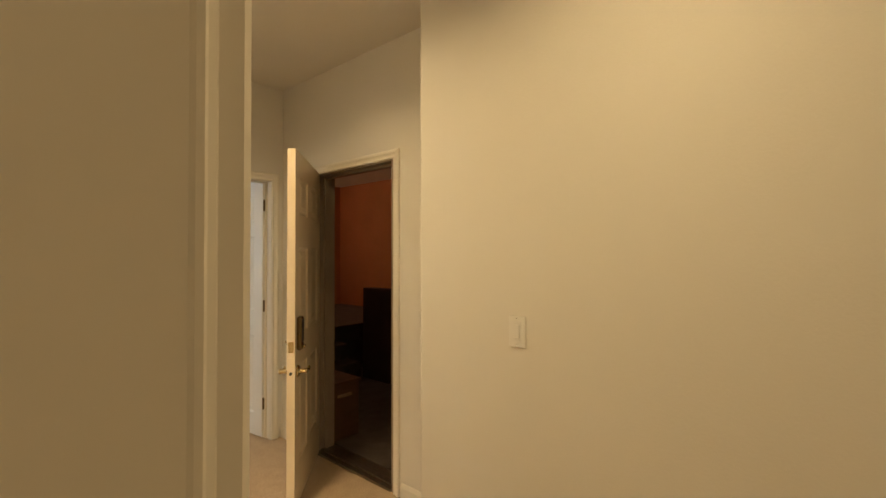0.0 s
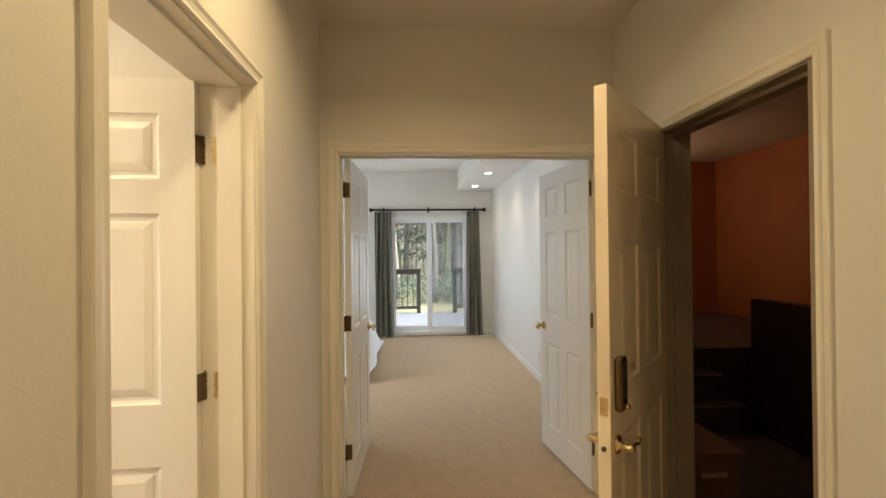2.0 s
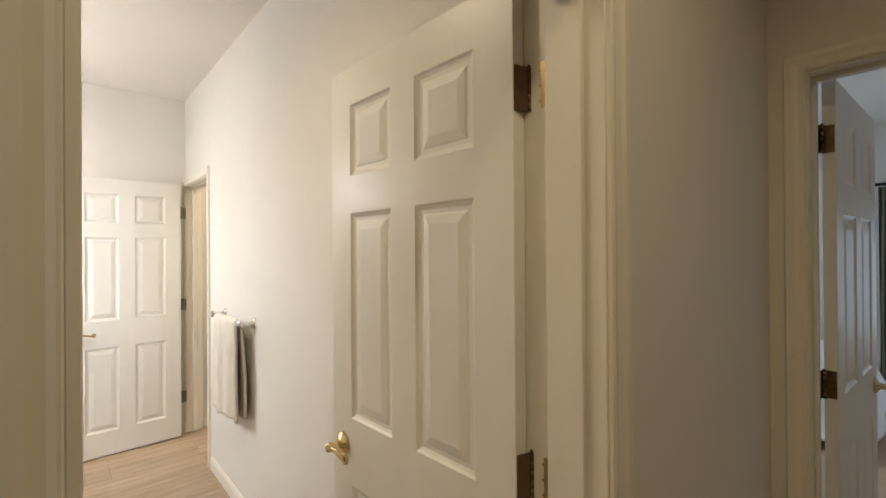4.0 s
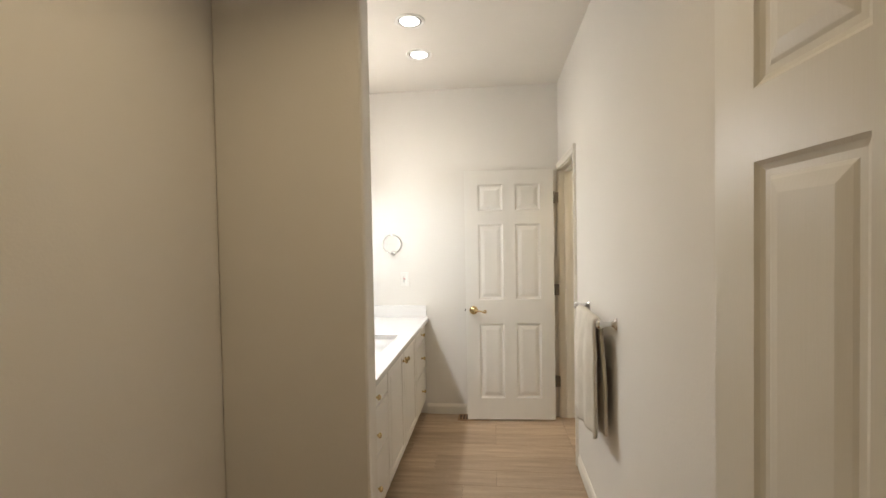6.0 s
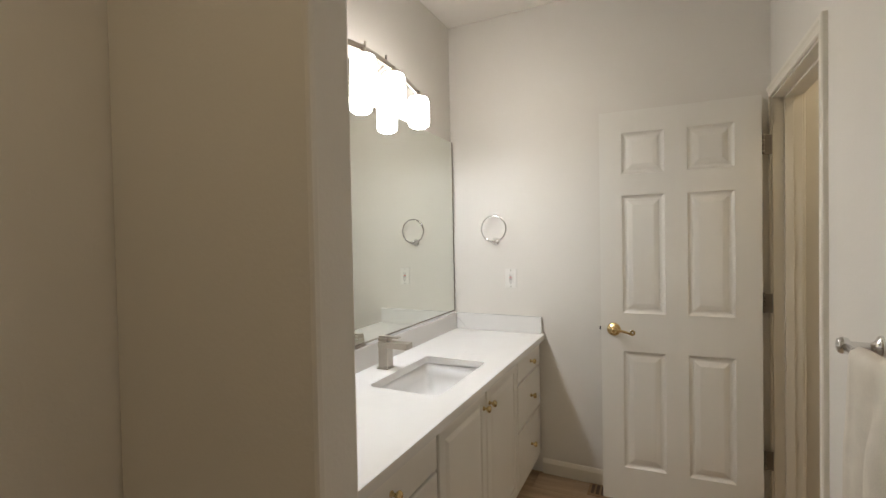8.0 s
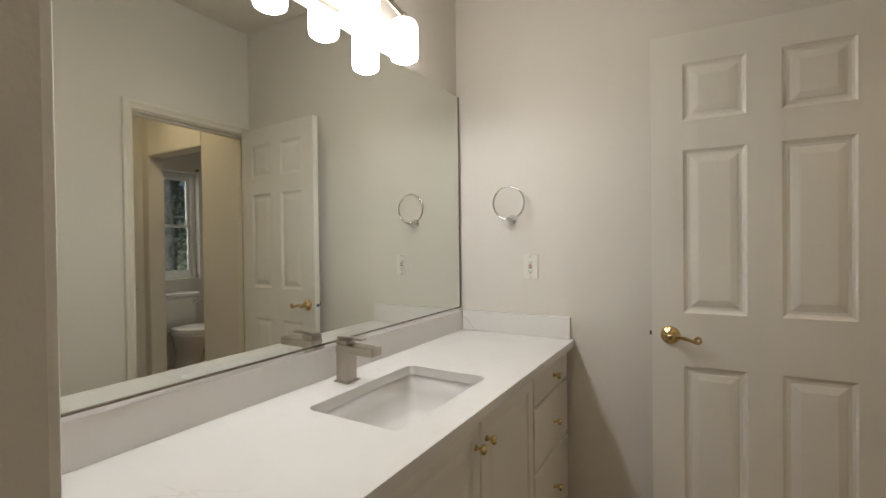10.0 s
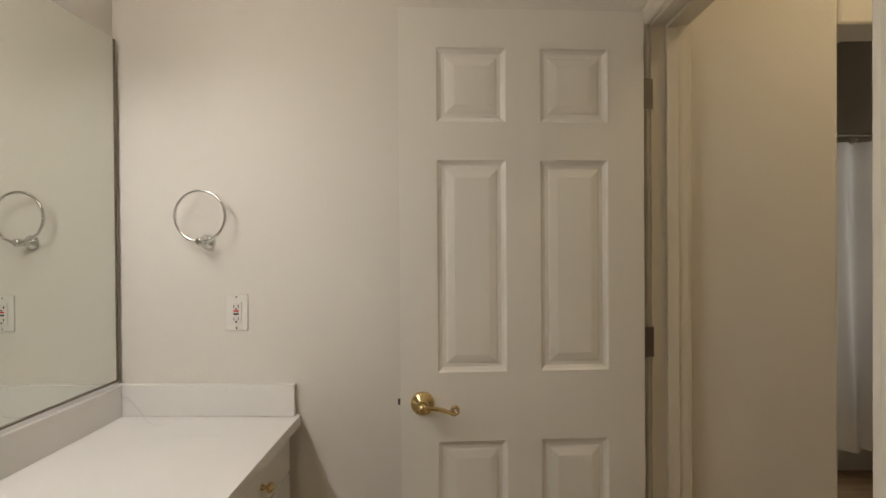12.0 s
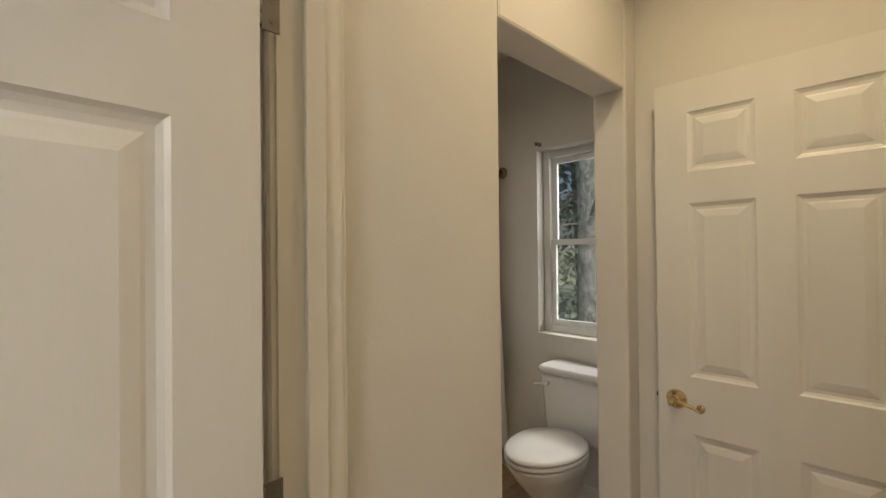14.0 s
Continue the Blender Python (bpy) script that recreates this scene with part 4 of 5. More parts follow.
loft(bm, [rr(0.165, -0.185, -0.01, 0.375, 0.03), rr(0.178, -0.195, -0.005, 0.40, 0.035), rr(0.200, -0.20, 0.0, 0.668, 0.03), rr(0.200, -0.20, 0.0, 0.689, 0.03)])
part("tank", bm, M_CERAMIC, toilet)
bm = bmesh.new()
loft(bm, [rr(0.200, -0.205, 0.0, 0.689, 0.03), rr(0.210, -0.215, 0.004, 0.695, 0.03), rr(0.210, -0.215, 0.004, 0.717, 0.03), rr(0.200, -0.205, 0.0, 0.726, 0.03)])
part("tank_lid", bm, M_CERAMIC, toilet)
bm = bmesh.new()
tube(bm, [(-0.145, -0.20, 0.640), (-0.145, -0.222, 0.640), (-0.165, -0.228, 0.636), (-0.215, -0.228, 0.626)], [0.012, 0.010, 0.008, 0.007], 8)
part("flush_lever", bm, M_CERAMIC, toilet)


# windows: recess lined by drywall, vinyl double hung
def hung_window(name, x0, x1, z0, z1, y, label):
    w = thing(name, pose(0, 0, 0), label, "window", kind="structure")
    f = 0.045
    part("window_frame", boxes((x0, x0 + f, y, y + 0.07, z0, z1), (x1 - f, x1, y, y + 0.07, z0, z1), (x0 + f, x1 - f, y, y + 0.07, z1 - f, z1), (x0 + f, x1 - f, y, y + 0.07, z0, z0 + f), bevel=0.003), M_VINYL, w)
    mid = (z0 + z1) / 2 - 0.01
    for a, b, yy in ((z0 + f, mid + 0.02, y + 0.012), (mid - 0.015, z1 - f, y + 0.034)):
        s = 0.034
        sash = part("sash", boxes((x0 + f, x0 + f + s, yy, yy + 0.02, a, b), (x1 - f - s, x1 - f, yy, yy + 0.02, a, b), (x0 + f + s, x1 - f - s, yy, yy + 0.02, a, a + s),
                                  (x0 + f + s, x1 - f - s, yy, yy + 0.02, b - s, b), bevel=0.002), M_VINYL, w)
        g = part("pane", boxes((x0 + f + s - 0.004, x1 - f - s + 0.004, yy + 0.009, yy + 0.011, a + s - 0.004, b - s + 0.004)), M_GLASS, sash)
        g.visible_shadow = False
    return w


hung_window("window_1", -4.018, -3.402, 0.932, 2.070, WIN_Y + 0.07, "white vinyl double-hung window above the toilet")
solid("window_sill", boxes((-4.018, -3.402, WIN_Y - 0.012, WIN_Y + 0.07, 0.912, 0.930), bevel=0.003), M_TRIM, "cream window sill", "sill", kind="structure")
hk = thing("curtain_hook", pose(-3.995, WIN_Y, 2.105), "small dark metal hook above the window corner", "hook")
bm = bmesh.new()
lathe(bm, [(0.013, 0), (0.013, 0.004), (0.006, 0.008), (0.006, 0.03), (0.012, 0.034), (0.012, 0.042)], pose(0, 0, 0, 90), 12)
part("peg", bm, M_STEEL, hk)
sr = thing("shower_rod", pose(0, 0, 0), "brushed steel curved shower rod on wall flanges", "shower rod")
bm = bmesh.new()
tube(bm, [(-4.29 + 0.03 * math.sin(math.pi * k / 16), WIN_Y - 0.002 - 1.955 * k / 16, 1.967) for k in range(17)], 0.0125, 10)
part("rod", bm, M_STEEL, sr)
for y, a in ((WIN_Y, 90), (2.70, -90)):
    bm = bmesh.new()
    lathe(bm, [(0.038, 0), (0.038, 0.006), (0.030, 0.014), (0.018, 0.022)], Matrix.Translation((-4.29, y, 1.967)) @ pose(0, 0, 0, a), 24)
    part("flange", bm, M_STEEL, sr)


def shower_shape(u, v):
    y = WIN_Y - 0.06 - 1.6 * u
    ph = u * 62
    return Vector((-4.30 + 0.030 * math.sin(ph) * (0.6 + 0.5 * v) + 0.02 * math.sin(ph * 0.37) + 0.06 * v * v * (1 if u < 0.5 else 0.6), y + 0.012 * math.sin(ph * 0.5), 1.935 - 1.755 * v))


sc = thing("shower_curtain", pose(0, 0, 0), "white fabric shower curtain hanging in folds from rings", "curtain")
part("cloth", cloth_grid(bmesh.new(), shower_shape, 220, 16), M_SHOWER, sc)
for k in range(12):
    bm = bmesh.new()
    yk = WIN_Y - 0.08 - 1.56 * k / 11
    tube(bm, [(-4.315 + 0.022 * math.cos(a), yk, 1.972 - 0.02 + 0.03 * math.sin(a)) for a in [2 * math.pi * j / 16 for j in range(17)]], 0.002, 6, caps=False)
    part("ring", bm, M_CHROME, sc)
bm = bmesh.new()
loft(bm, [round_rect(bm, 0.40, 0.97, 0.05, 0.0), round_rect(bm, 0.40, 0.97, 0.05, 0.46), round_rect(bm, 0.35, 0.90, 0.10, 0.47), round_rect(bm, 0.30, 0.82, 0.12, 0.12)])
solid("bathtub", bm, M_CERAMIC, "white bathtub behind the shower curtain", "bathtub", m=pose(-4.795, 3.68, 0.0))

# ---- bedroom ----
slider = thing("door_7", pose(0, 0, 0), "white vinyl sliding glass door to the deck", "sliding door", kind="structure")
SX_0, SX_1, SZ0, SZ1 = 0.74, 2.17, 0.03, 2.09
part("door_frame", boxes((SX_0, SX_0 + 0.05, BY, BY + 0.12, SZ0, SZ1), (SX_1 - 0.05, SX_1, BY, BY + 0.12, SZ0, SZ1), (SX_0 + 0.05, SX_1 - 0.05, BY, BY + 0.12, SZ1 - 0.05, SZ1),
                         (SX_0 + 0.05, SX_1 - 0.05, BY, BY + 0.12, SZ0, SZ0 + 0.04), bevel=0.003), M_VINYL, slider)
for x0, x1, yy in ((0.79, 1.475, BY + 0.075), (1.425, 2.12, BY + 0.02)):
    s = 0.068
    panel = part("sliding_panel" if yy < BY + 0.05 else "fixed_panel", boxes((x0, x0 + s, yy, yy + 0.04, 0.07, 2.04), (x1 - s, x1, yy, yy + 0.04, 0.07, 2.04), (x0 + s, x1 - s, yy, yy + 0.04, 0.07, 0.07 + s + 0.01),
                                       (x0 + s, x1 - s, yy, yy + 0.04, 2.04 - s, 2.04), bevel=0.003), M_VINYL, slider)
    g = part("pane", boxes((x0 + s - 0.005, x1 - s + 0.005, yy + 0.018, yy + 0.022, 0.135, 1.983)), M_GLASS, panel)
    g.visible_shadow = False
    if yy < BY + 0.05:
        bm = bmesh.new()
        tube(bm, [(1.455, yy, 1.02), (1.455, yy - 0.035, 1.04), (1.455, yy - 0.04, 1.10), (1.455, yy - 0.035, 1.16), (1.455, yy, 1.18)], 0.009, 8)
        part("pull_handle", bm, M_VINYL, panel)
def screen_material():
    m = bpy.data.materials.new("insect_screen")
    m.use_nodes = True
    n, l = m.node_tree.nodes, m.node_tree.links
    tr, df, mix = (n.new(k) for k in ("ShaderNodeBsdfTransparent", "ShaderNodeBsdfDiffuse", "ShaderNodeMixShader"))
    df.inputs[0].default_value = (0.18, 0.19, 0.20, 1)
    mix.inputs[0].default_value = 0.28
    l.new(tr.outputs[0], mix.inputs[1]), l.new(df.outputs[0], mix.inputs[2]), l.new(mix.outputs[0], n["Material Output"].inputs[0])
    return m


screen = part("insect_screen", boxes((1.475, 2.12, BY + 0.128, BY + 0.130, 0.08, 2.04)), screen_material(), slider, "grey mesh insect screen")
screen.visible_shadow = False
solid("door_sill_board", boxes((1.0, 2.12, BY - 0.10, BY - 0.02, 0.0, 0.016), bevel=0.003), M_POSTWOOD, "narrow wooden strip lying before the sliding door", "strip")
solid("floor_vent", boxes((2.30, 2.52, BY - 0.20, BY - 0.10, 0.0, 0.006), bevel=0.001), M_VINYL, "white floor vent in the carpet", "floor vent")

rod = thing("curtain_rod", pose(0, BY - 0.10, 2.185), "black iron curtain rod with ball finials", "curtain rod")
bm = bmesh.new()
tube(bm, [(0.50, 0, 0), (2.36, 0, 0)], 0.017, 12)
part("rod", bm, M_BLACK, rod)
for x, s in ((0.50, -1), (2.36, 1)):
    bm = bmesh.new()
    lathe(bm, [(0.017, 0), (0.025, 0.008), (0.014, 0.018), (0.030, 0.032), (0.038, 0.050), (0.030, 0.068), (0.010, 0.080)], Matrix.Translation((x, 0, 0)) @ pose(0, 0, 0, 0, 90 * s, 0), 18)
    part("finial", bm, M_BLACK, rod)
for x in (0.66, 1.44, 2.26):
    bm = boxes((x - 0.012, x + 0.012, 0.0, 0.10, -0.006, 0.006), (x - 0.016, x + 0.016, 0.088, 0.0985, -0.04, 0.05), (x - 0.012, x + 0.012, -0.018, 0.018, -0.020, -0.014))
    part("bracket", bm, M_BLACK, rod)


def drape(name, x0, x1, flare, label):
    t = thing(name, pose(0, 0, 0), label, "curtain", group="bedroom curtains")
    c = (x0 + x1) / 2

    def shape(u, v):
        ph = u * 2 * math.pi * 4.4
        w = (x1 - x0) * (0.86 + 0.10 * math.sin(math.pi * min(1, v * 1.1)) + flare * v)
        x = c + (u - 0.5) * w + 0.02 * math.sin(3 * v + u * 4)
        amp = 0.044 * (0.75 + 0.4 * math.sin(v * 2.2))
        y = BY - 0.10 + amp * (0.7 + 0.3 * math.sin(u * 7 + v * 2)) * math.sin(ph + 0.9 * math.sin(v * 2.4 + u * 3) + 1.1 * math.sin(u * 6.1)) + 0.014 * math.sin(ph * 0.41 + 2 * v)
        z = 2.155 - 2.14 * v
        if v > 0.96:
            y -= (v - 0.96) * 1.6
        return Vector((x, y, z))

    part("cloth", cloth_grid(bmesh.new(), shape, 110, 40), M_CURTAIN, t)
    for k in range(7):
        bm = bmesh.new()
        xk = c + (k / 6 - 0.5) * (x1 - x0) * 0.82
        tube(bm, [(xk, BY - 0.10 + 0.020 * math.cos(a), 2.178 + 0.020 * math.sin(a)) for a in [2 * math.pi * j / 14 for j in range(15)]], 0.003, 6, caps=False)
        part("ring", bm, M_BLACK, t)
    return t


drape("window_curtain", 0.49, 0.835, 0.04, "olive-grey floor-length curtain gathered on the rod")
drape("window_curtain", 2.085, 2.355, 0.16, "olive-grey curtain with its hem bunched on the carpet")

det = thing("smoke_detector", pose(1.43, 6.54, BEDC), "round white smoke detector on the bedroom ceiling", "smoke detector")
bm = bmesh.new()
lathe(bm, [(0.070, 0.0), (0.070, -0.012), (0.062, -0.026), (0.030, -0.034), (0.004, -0.035)], None, 28)
part("cover", bm, M_PLASTIC, det)
# bed, of which a corner of white bedding shows
bed = thing("bed", pose(-0.43, 6.95, 0), "bed with a white quilt hanging to the carpet", "bed")
part("base", boxes((-1.0, 0.92, -0.72, 0.72, 0.0, 0.28), bevel=0.02), M_BEDDING, bed)
part("mattress", boxes((-1.02, 0.94, -0.75, 0.75, 0.28, 0.52), bevel=0.06), M_BEDDING, bed)


def quilt_shape(u, v):
    a, b = (u - 0.5) * 2, (v - 0.5) * 2
    x = a * 1.09
    y = b * 0.93
    ex, ey = max(0, abs(x) - 0.90), max(0, abs(y) - 0.72)
    drop = min(0.47, 3.2 * max(ex, ey))
    fold = 0.035 * math.sin(9 * x + 5 * y) * min(1, drop * 3)
    return Vector((x + (0.02 + fold * 0.6) * (1 if ex > 0 else 0), y + fold * (1 if ey > 0 else 0), 0.56 - drop + 0.012 * math.sin(7 * x) * math.cos(8 * y)))


q = part("quilt", cloth_grid(bmesh.new(), quilt_shape, 60, 50), M_BEDDING, bed, "rumpled white quilt")
s = q.modifiers.new("thickness", "SOLIDIFY")
s.thickness = 0.02

# ---- stair room behind the entry door ----
solid("floor_stair_room", boxes((2.37, 5.7, 0.6, 7.2, -0.05, -0.004)), M_DARKCARPET, "dark brown carpet of the stair room", "floor", kind="structure")
wall("wall_stair_east", "y", 5.6, 5.72, 0.6, 7.2, -0.05, 2.9, mat=M_ORANGE, label="terracotta painted wall in a dim stair room")
wall("wall_stair_north", "x", 7.2, 7.32, 2.70, 5.72, -0.05, 2.9, mat=M_ORANGE, label="terracotta painted wall in a dim stair room")
wall("wall_stair_south", "x", 0.48, 0.6, 2.06, 5.72, -0.05, 2.9, mat=M_ORANGE, label="terracotta painted wall in a dim stair room")
wall("wall_stair_west", "y", 2.70, 2.76, 3.54, 7.2, -0.05, 2.9, mat=M_ORANGE, label="terracotta painted wall in a dim stair room")
wall("wall_stair_west_low", "y", 2.49, 2.53, 0.6, 2.2, -0.05, 2.9, mat=M_ORANGE, label="terracotta painted wall in a dim stair room")
solid("ceiling_stair_room", boxes((2.49, 5.6, 0.6, 7.2, 2.74, 2.84)), M_CEIL, "cream ceiling of the stair room", "ceiling", kind="structure")
steps = thing("carpeted_steps", pose(2.78, 0, 0), "three dark carpeted steps up to a landing", "stairs")
for k in range(3):
    part("step", boxes((0.0, 1.12, 4.45 + 0.25 * k, 4.72 + 0.25 * k + (2.2 if k == 2 else 0), 0.0, 0.18 * (k + 1)), bevel=0.012), M_DARKCARPET, steps)
solid("landing", boxes((3.905, 5.59, 4.96, 7.19, 0.0, 0.538)), M_DARKCARPET, "dark carpeted landing above the steps", "landing")
solid("half_wall", boxes((3.90, 4.02, 2.9, 4.42, 0.0, 1.06), bevel=0.004), M_DARKPANEL, "dark half-height wall beside the steps", "wall", kind="structure")
chest = thing("wooden_chest", pose(2.54, 3.125, 0), "low stained wooden chest beside the entry door", "chest")
part("body", boxes((0.0, 0.27, 0.0, 0.62, 0.0, 0.425), bevel=0.003), M_BENCH, chest)
part("lid", boxes((-0.01, 0.285, -0.015, 0.63, 0.427, 0.45), bevel=0.004), M_BENCH, chest)
part("handle", boxes((0.06, 0.19, -0.014, -0.001, 0.33, 0.352), bevel=0.003), M_POSTWOOD, chest)

# ---- outside: deck, rail, woods ----
deck = thing("floor_deck", pose(0, 0, 0), "weathered grey timber deck outside the sliding door", "deck", kind="structure")
shared = mesh_of("deck_board", boxes((-3.0, 3.6, 0.0, 0.138, -0.04, 0.0), bevel=0.003), M_DECK)
for k in range(19):
    b = new("deck_board", shared)
    b.parent, b.location = deck, (0, BY + 0.16 + 0.145 * k, 0.0)
part("joists", boxes(*[(-3.0 + 0.6 * k, -2.95 + 0.6 * k, BY + 0.16, BY + 2.9, -0.2, -0.042) for k in range(12)]), M_RAIL, deck)
RY = BY + 2.80


def rail_run(x0, x1, n, label, wide=False):
    t = thing("deck_rail", pose(0, RY, 0), label, "railing", group="deck railings")
    for x in (x0, x1):
        part("post", boxes((x - 0.045, x + 0.045, -0.045, 0.045, -0.1, 1.02), bevel=0.004), M_RAIL, t)
    part("cap", boxes((x0 - 0.07, x1 + 0.07, -0.07, 0.07, 1.02, 1.055), bevel=0.004), M_RAIL, t)
    part("top_rail", boxes((x0 + 0.045, x1 - 0.045, -0.02, 0.02, 0.93, 1.018)), M_RAIL, t)
    part("bottom_rail", boxes((x0 + 0.045, x1 - 0.045, -0.02, 0.02, 0.10, 0.17)), M_RAIL, t)
    for k in range(n):
        x = x0 + (x1 - x0) * (k + 1) / (n + 1)
        bm = bmesh.new()
        if wide:
            box(bm, x - 0.045, x + 0.045, -0.012, 0.012, 0.17, 0.93)
        else:
            tube(bm, [(x, 0, 0.17), (x, 0, 0.93)], 0.009, 8)
        part("baluster", bm, M_GREYBOARD if wide else M_BLACK, t)
    return t


rail_run(-1.2, 1.28, 18, "dark brown deck railing with thin black balusters")
rail_run(2.14, 3.3, 6, "brown timber deck railing with broad boards", wide=True)
bm = boxes((0.02, 0.14, RY - 0.06, RY + 0.06, -0.1, 2.7), bevel=0.005)
pw = thing("porch_post", pose(0.55, 0, 0), "cedar porch post with a diagonal brace", "post")
part("post", bm, M_POSTWOOD, pw)
bm = bmesh.new()
tube(bm, [(0.08, RY, 1.95), (0.80, RY, 2.62)], 0.055, 4)
part("brace", bm, M_POSTWOOD, pw)
part("beam", boxes((-2.5, 3.2, RY - 0.06, RY + 0.06, 2.60, 2.80), bevel=0.004), M_POSTWOOD, pw)

bm = bmesh.new()
N = 60
gv = [[None] * (N + 1) for _ in range(N + 1)]
for i in range(N + 1):
    for j in range(N + 1):
        sx = (i / N - 0.5) * 2
        sy = (j / N - 0.5) * 2
        X, Y = 900 * sx * abs(sx) ** 2, 900 * sy * abs(sy) ** 2
        r = math.hypot(X, Y - 6)
        rise = max(0, min(1, (r - 16) / 40))
        Z = -0.30 + 4.5 * rise * rise * (0.6 + 0.4 * noise.noise((X * 0.03, Y * 0.03, 0))) + (0.12 * noise.noise((X * 0.4, Y * 0.4, 1)) if r > 11 else 0)
        gv[i][j] = bm.verts.new((X, Y, Z))
for i in range(N):
    for j in range(N):
        bm.faces.new((gv[i][j], gv[i + 1][j], gv[i + 1][j + 1], gv[i][j + 1])).smooth = True
solid("ground", bm, M_GROUND, "leaf-strewn woodland ground with patches of grass", "ground", kind="structure")


def leaf_cluster(verts, faces, c, n, spread, size, rng, droop=0.0):
    for _ in range(n):
        p = Vector(c) + Vector((rng.gauss(0, spread), rng.gauss(0, spread), rng.gauss(0, spread * 0.5)))
        a = Vector((rng.uniform(-1, 1), rng.uniform(-1, 1), rng.uniform(-0.6, 0.3) - droop)).normalized() * size * rng.uniform(0.6, 1.4)
        b = a.cross(Vector((rng.uniform(-1, 1), rng.uniform(-1, 1), rng.uniform(-1, 1)))).normalized() * size * 0.28
        k = len(verts)
        verts += [p, p + a * 0.5 + b, p + a, p + a * 0.5 - b]
        faces.append((k, k + 1, k + 2, k + 3))


def raw_mesh(name, verts, faces, mat):
    me = bpy.data.meshes.new(name)
    me.from_pydata([tuple(v) for v in verts], [], faces)
    me.materials.append(mat)
    return me


def conifer(x, y, z, h, seed, label):
    rng = random.Random(seed)
    t = thing("conifer", pose(x, y, z), label, "tree", group="woodland trees")
    bm = bmesh.new()
    tube(bm, [(0.1 * math.sin(k * 0.7 + seed), 0.08 * math.cos(k), h * k / 8 - 0.2) for k in range(9)], [0.20 * (1 - 0.11 * k) for k in range(9)], 9)
    for k in range(26):
        zz, a = h * rng.uniform(0.18, 0.95), rng.uniform(0, 6.28)
        L = 2.4 * (1 - zz / h) + 0.5
        tube(bm, [(0, 0, zz), (L * 0.5 * math.cos(a), L * 0.5 * math.sin(a), zz - 0.05), (L * math.cos(a), L * math.sin(a), zz - 0.35)], [0.03, 0.02, 0.008], 5)
    part("trunk", bm, M_BARK, t)
    verts, faces = [], []
    for k in range(150):
        zz, a = h * rng.uniform(0.15, 0.99), rng.uniform(0, 6.28)
        L = (2.4 * (1 - zz / h) + 0.35) * rng.uniform(0.25, 1.0)
        leaf_cluster(verts, faces, (L * math.cos(a), L * math.sin(a), zz - 0.12 * L), 26, 0.24, 0.20, rng, 0.3)
    crown = new("crown", raw_mesh("crown", verts, faces, M_NEEDLE))
    crown.parent = t
    return t


def bare_tree(x, y, z, h, seed, mat, label):
    rng = random.Random(seed)
    t = thing("bare_tree", pose(x, y, z), label, "tree", group="woodland trees")
    bm = bmesh.new()
    trunk = [Vector((0.12 * math.sin(k * 0.9 + seed), 0.1 * math.cos(k * 1.3 + seed), h * k / 7 - 0.2)) for k in range(8)]
    tube(bm, trunk, [0.11 * (1 - 0.12 * k) for k in range(8)], 7)
    part("trunk", bm, mat, t)
    bm = bmesh.new()

    def grow(p, d, L, r, depth):
        pts = [p]
        for _ in range(3):
            d = (d + Vector((rng.gauss(0, 0.25), rng.gauss(0, 0.25), rng.gauss(0.05, 0.2)))).normalized()
            p = p + d * L / 3
            pts.append(p)
        tube(bm, pts, [r, r * 0.8, r * 0.6, r * 0.4], 4, caps=False)
        if depth:
            for _ in range(3):
                grow(pts[rng.choice((1, 2, 3))], (d + Vector((rng.gauss(0, 0.8), rng.gauss(0, 0.8), rng.gauss(0.1, 0.5)))).normalized(), L * 0.62, r * 0.5, depth - 1)

    for k in range(11):
        zz = h * rng.uniform(0.12, 0.95)
        a = rng.uniform(0, 6.28)
        grow(trunk[min(7, int(zz / h * 7))].copy(), Vector((math.cos(a), math.sin(a), rng.uniform(0.1, 0.8))).normalized(), rng.uniform(1.0, 1.9), 0.025, 2)
    part("branches", bm, mat, t)
    return t


rngw = random.Random(5)
for k in range(46):
    y = rngw.uniform(BY + 7, BY + 22)
    x = 1.5 + (y - 1.0) * rngw.uniform(-0.28, 0.36)
    if k % 12 == 6:
        conifer(x + 1.2, max(y, BY + 14), -0.2, rngw.uniform(9, 15), 100 + k, "tall dark evergreen in the woods behind the deck")
    else:
        bare_tree(x, y, -0.3, rngw.uniform(5, 11), 200 + k, (M_PALEBARK, M_MOSS, M_PALEBARK, M_BARK)[k % 4], "leafless woodland tree with fine mossy twigs")
for k, (x, y) in enumerate(((-8.6, 10.5), (-7.2, 12.2), (-5.6, 13.4), (-3.6, 14.5), (-9.4, 15.0), (-6.0, 17.5))):
    conifer(x, y, -0.3, 12 + k % 3, 300 + k, "evergreen outside the toilet room window")
t = thing("mottled_tree", pose(-5.25, 7.7, -0.3), "tall tree with pale lichen-mottled bark near the window", "tree")
bm = bmesh.new()
tube(bm, [(0.05 * math.sin(k * 0.8), 0.04 * math.cos(k), 1.1 * k - 0.2) for k in range(11)], [0.21 - 0.010 * k for k in range(11)], 14)
part("trunk", bm, M_LICHEN, t)
bm = bmesh.new()
rngb = random.Random(77)
for k in range(22):
    zz, a = rngb.uniform(1.6, 9), rngb.uniform(0, 6.28)
    L = rngb.uniform(0.6, 1.8)
    tube(bm, [(0, 0, zz), (L * 0.5 * math.cos(a), L * 0.5 * math.sin(a), zz + 0.15), (L * math.cos(a), L * math.sin(a), zz - 0.1)], [0.03, 0.018, 0.006], 5)
part("branches", bm, M_LICHEN, t)
rngf = random.Random(9)
verts, faces = [], []
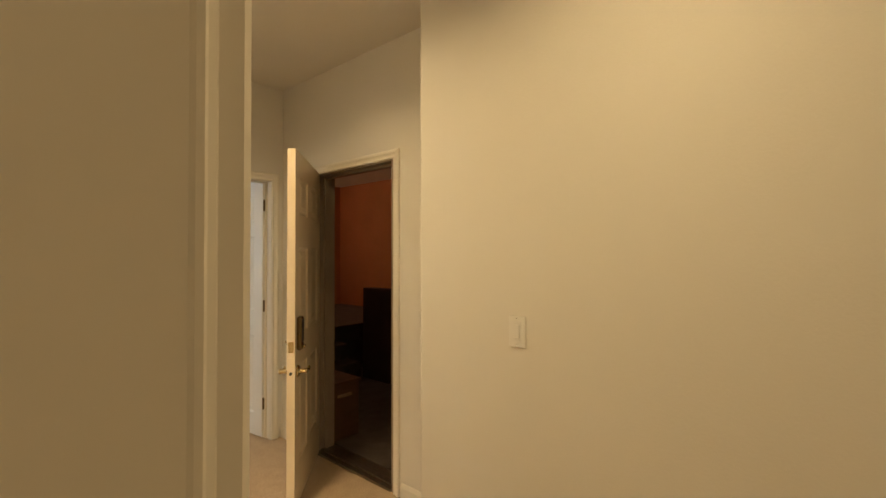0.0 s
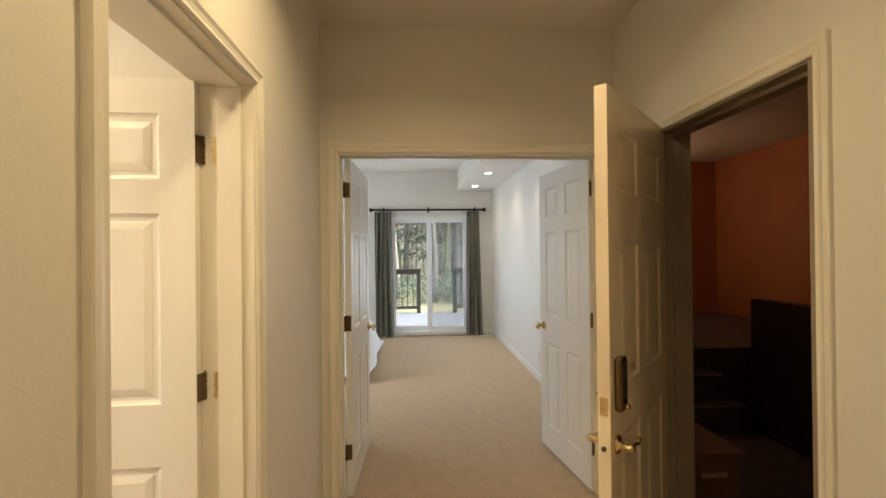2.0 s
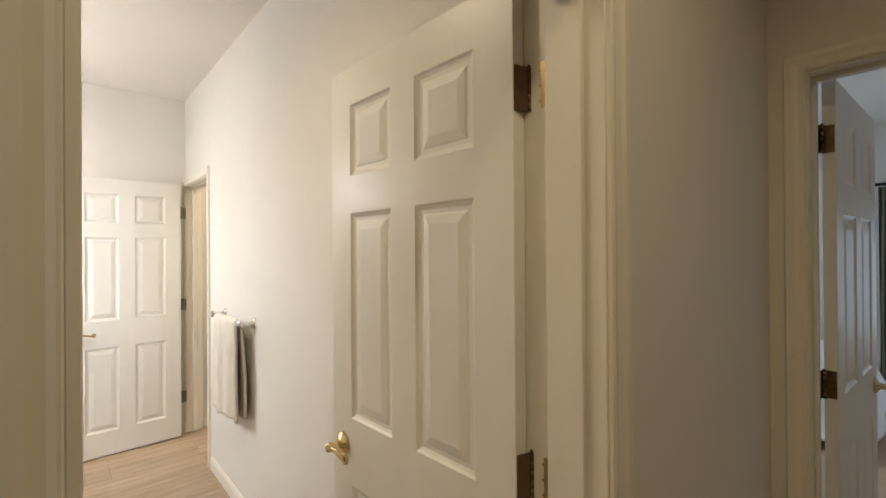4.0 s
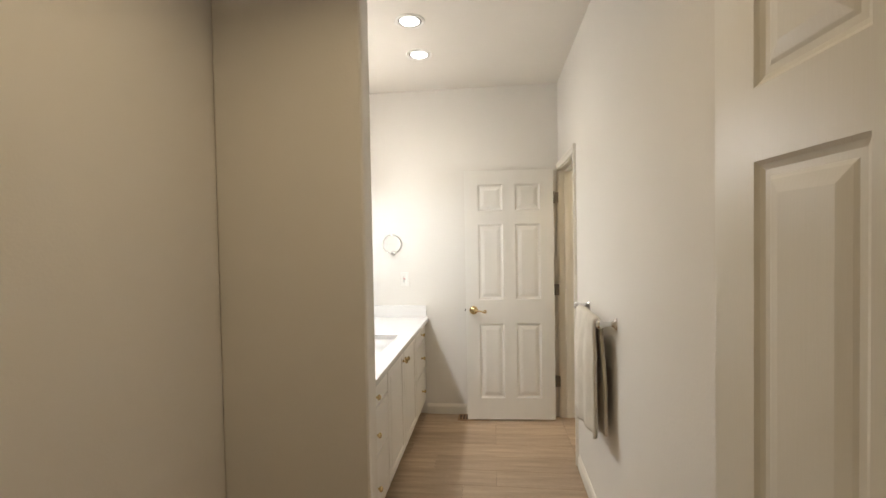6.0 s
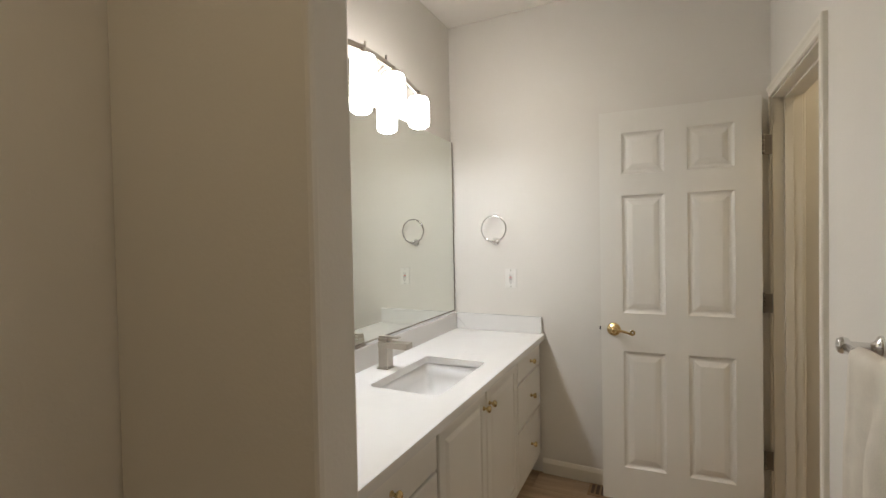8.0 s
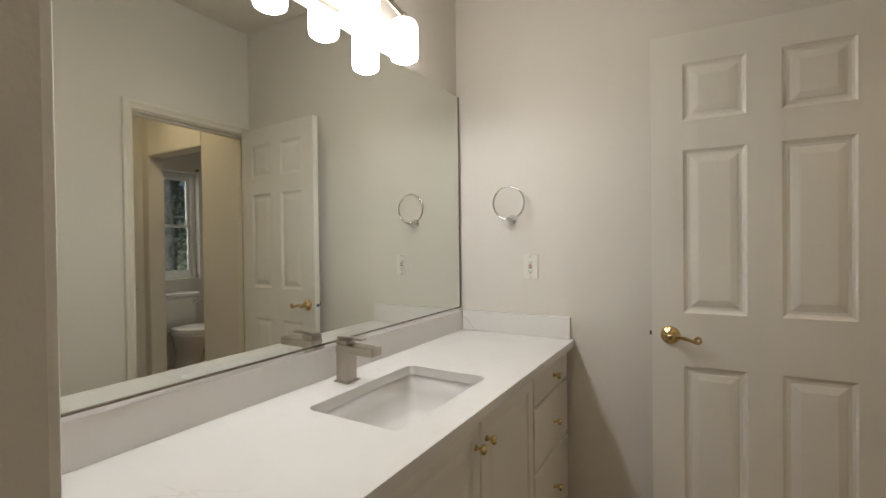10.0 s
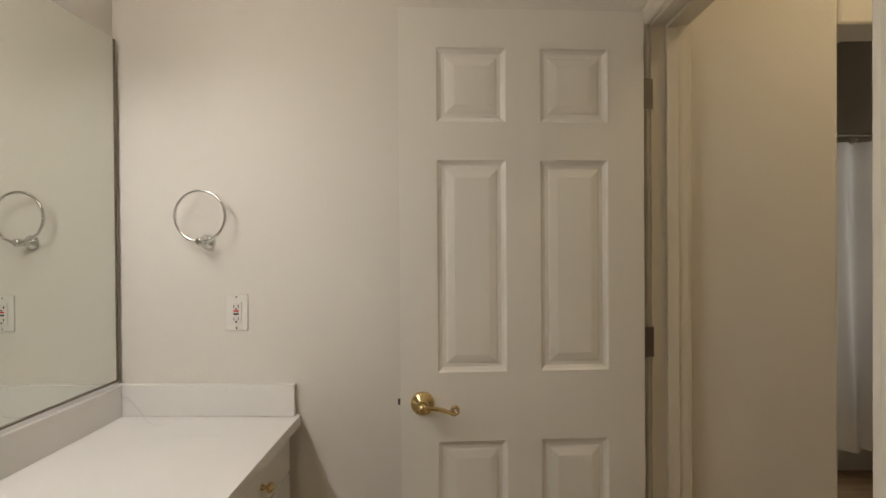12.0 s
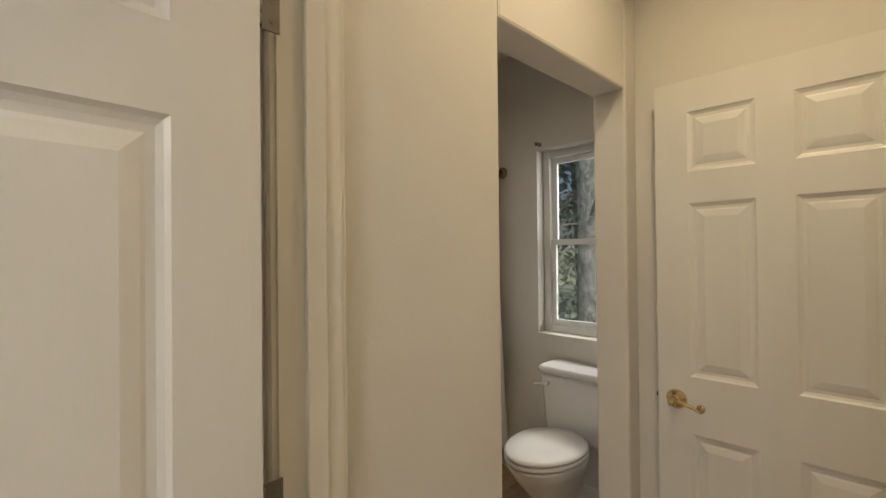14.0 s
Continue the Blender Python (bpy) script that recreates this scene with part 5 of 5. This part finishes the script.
for k in range(1500):
    y = BY + 6.5 + abs(rngf.gauss(0, 5))
    x = 1.5 + (y - 1.0) * rngf.uniform(-0.35, 0.42)
    leaf_cluster(verts, faces, (x, y, rngf.uniform(-0.25, 0.5)), 14, 0.28, 0.10, rngf)
for k in range(160):
    leaf_cluster(verts, faces, (rngf.uniform(-10, -3), rngf.uniform(7.5, 15), rngf.uniform(-0.1, 1.3)), 14, 0.28, 0.13, rngf)
under = new("undergrowth", raw_mesh("undergrowth", verts, faces, M_FERN))
tagged(under, "low green ferns and shrubs along the edge of the woods", "shrubs", kind="stuff")
bm = bmesh.new()
for k in range(420):
    y = rngf.uniform(BY + 20, BY + 44)
    x = 1.5 + (y - 1.0) * rngf.uniform(-0.6, 0.6)
    h = rngf.uniform(8, 17)
    lean = rngf.gauss(0, 0.5)
    tube(bm, [(x, y, 0), (x + lean * 0.5, y, h * 0.5), (x + lean, y, h)], [rngf.uniform(0.05, 0.16), 0.06, 0.02], 5, caps=False)
far = new("far_woods", mesh_of("far_woods", bm, M_PALEBARK))
tagged(far, "distant grey trunks of leafless woods", "woods", kind="stuff")
# far leaf clusters; their haze is in the pale colour
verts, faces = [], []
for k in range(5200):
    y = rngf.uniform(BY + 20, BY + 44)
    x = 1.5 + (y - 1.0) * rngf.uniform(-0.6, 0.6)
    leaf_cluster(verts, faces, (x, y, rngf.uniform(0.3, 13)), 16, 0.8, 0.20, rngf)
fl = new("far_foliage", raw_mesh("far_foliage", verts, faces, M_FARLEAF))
tagged(fl, "distant twigs and leaves, coloured pale for haze and brightness", "woods", kind="stuff")

# ---- bathroom floor planks ----
fb = solid("floor_bath", boxes((-3.12, 0.50, 0.90, NY, -0.05, -0.004), (-5.2, -2.13, 2.58, WIN_Y, -0.05, -0.0042)), M_GROUT,
           "oak-look plank floor of the bathroom", "floor", kind="structure")
PW = 0.18
lengths = {}


def plank(x0, x1, y0, y1):
    key = (round(x1 - x0, 3), round(y1 - y0, 3))
    if key not in lengths:
        lengths[key] = mesh_of("plank", boxes((0, key[0] - 0.0016, 0, key[1] - 0.0016, -0.004, 0.0), bevel=0.001), M_PLANK)
    ob = new("plank", lengths[key])
    ob.parent, ob.location = fb, (x0, y0, 0.0)


def plank_area(x0, x1, y0, y1, seed):
    rng = random.Random(seed)
    x = x0
    while x < x1 - 0.01:
        w = min(PW, x1 - x)
        y = y0
        L = rng.choice((0.35, 0.55, 0.75, 0.95, 1.15))
        while y < y1 - 0.01:
            e = min(y1, y + L)
            plank(x, x + w, y, e)
            y, L = e, 1.2
        x += w


plank_area(-3.12, 0.50, 0.90, NY, 3)
plank_area(-3.15, -2.25, NY, 4.06, 4)
plank_area(-5.2, -3.15, 2.70, WIN_Y, 5)
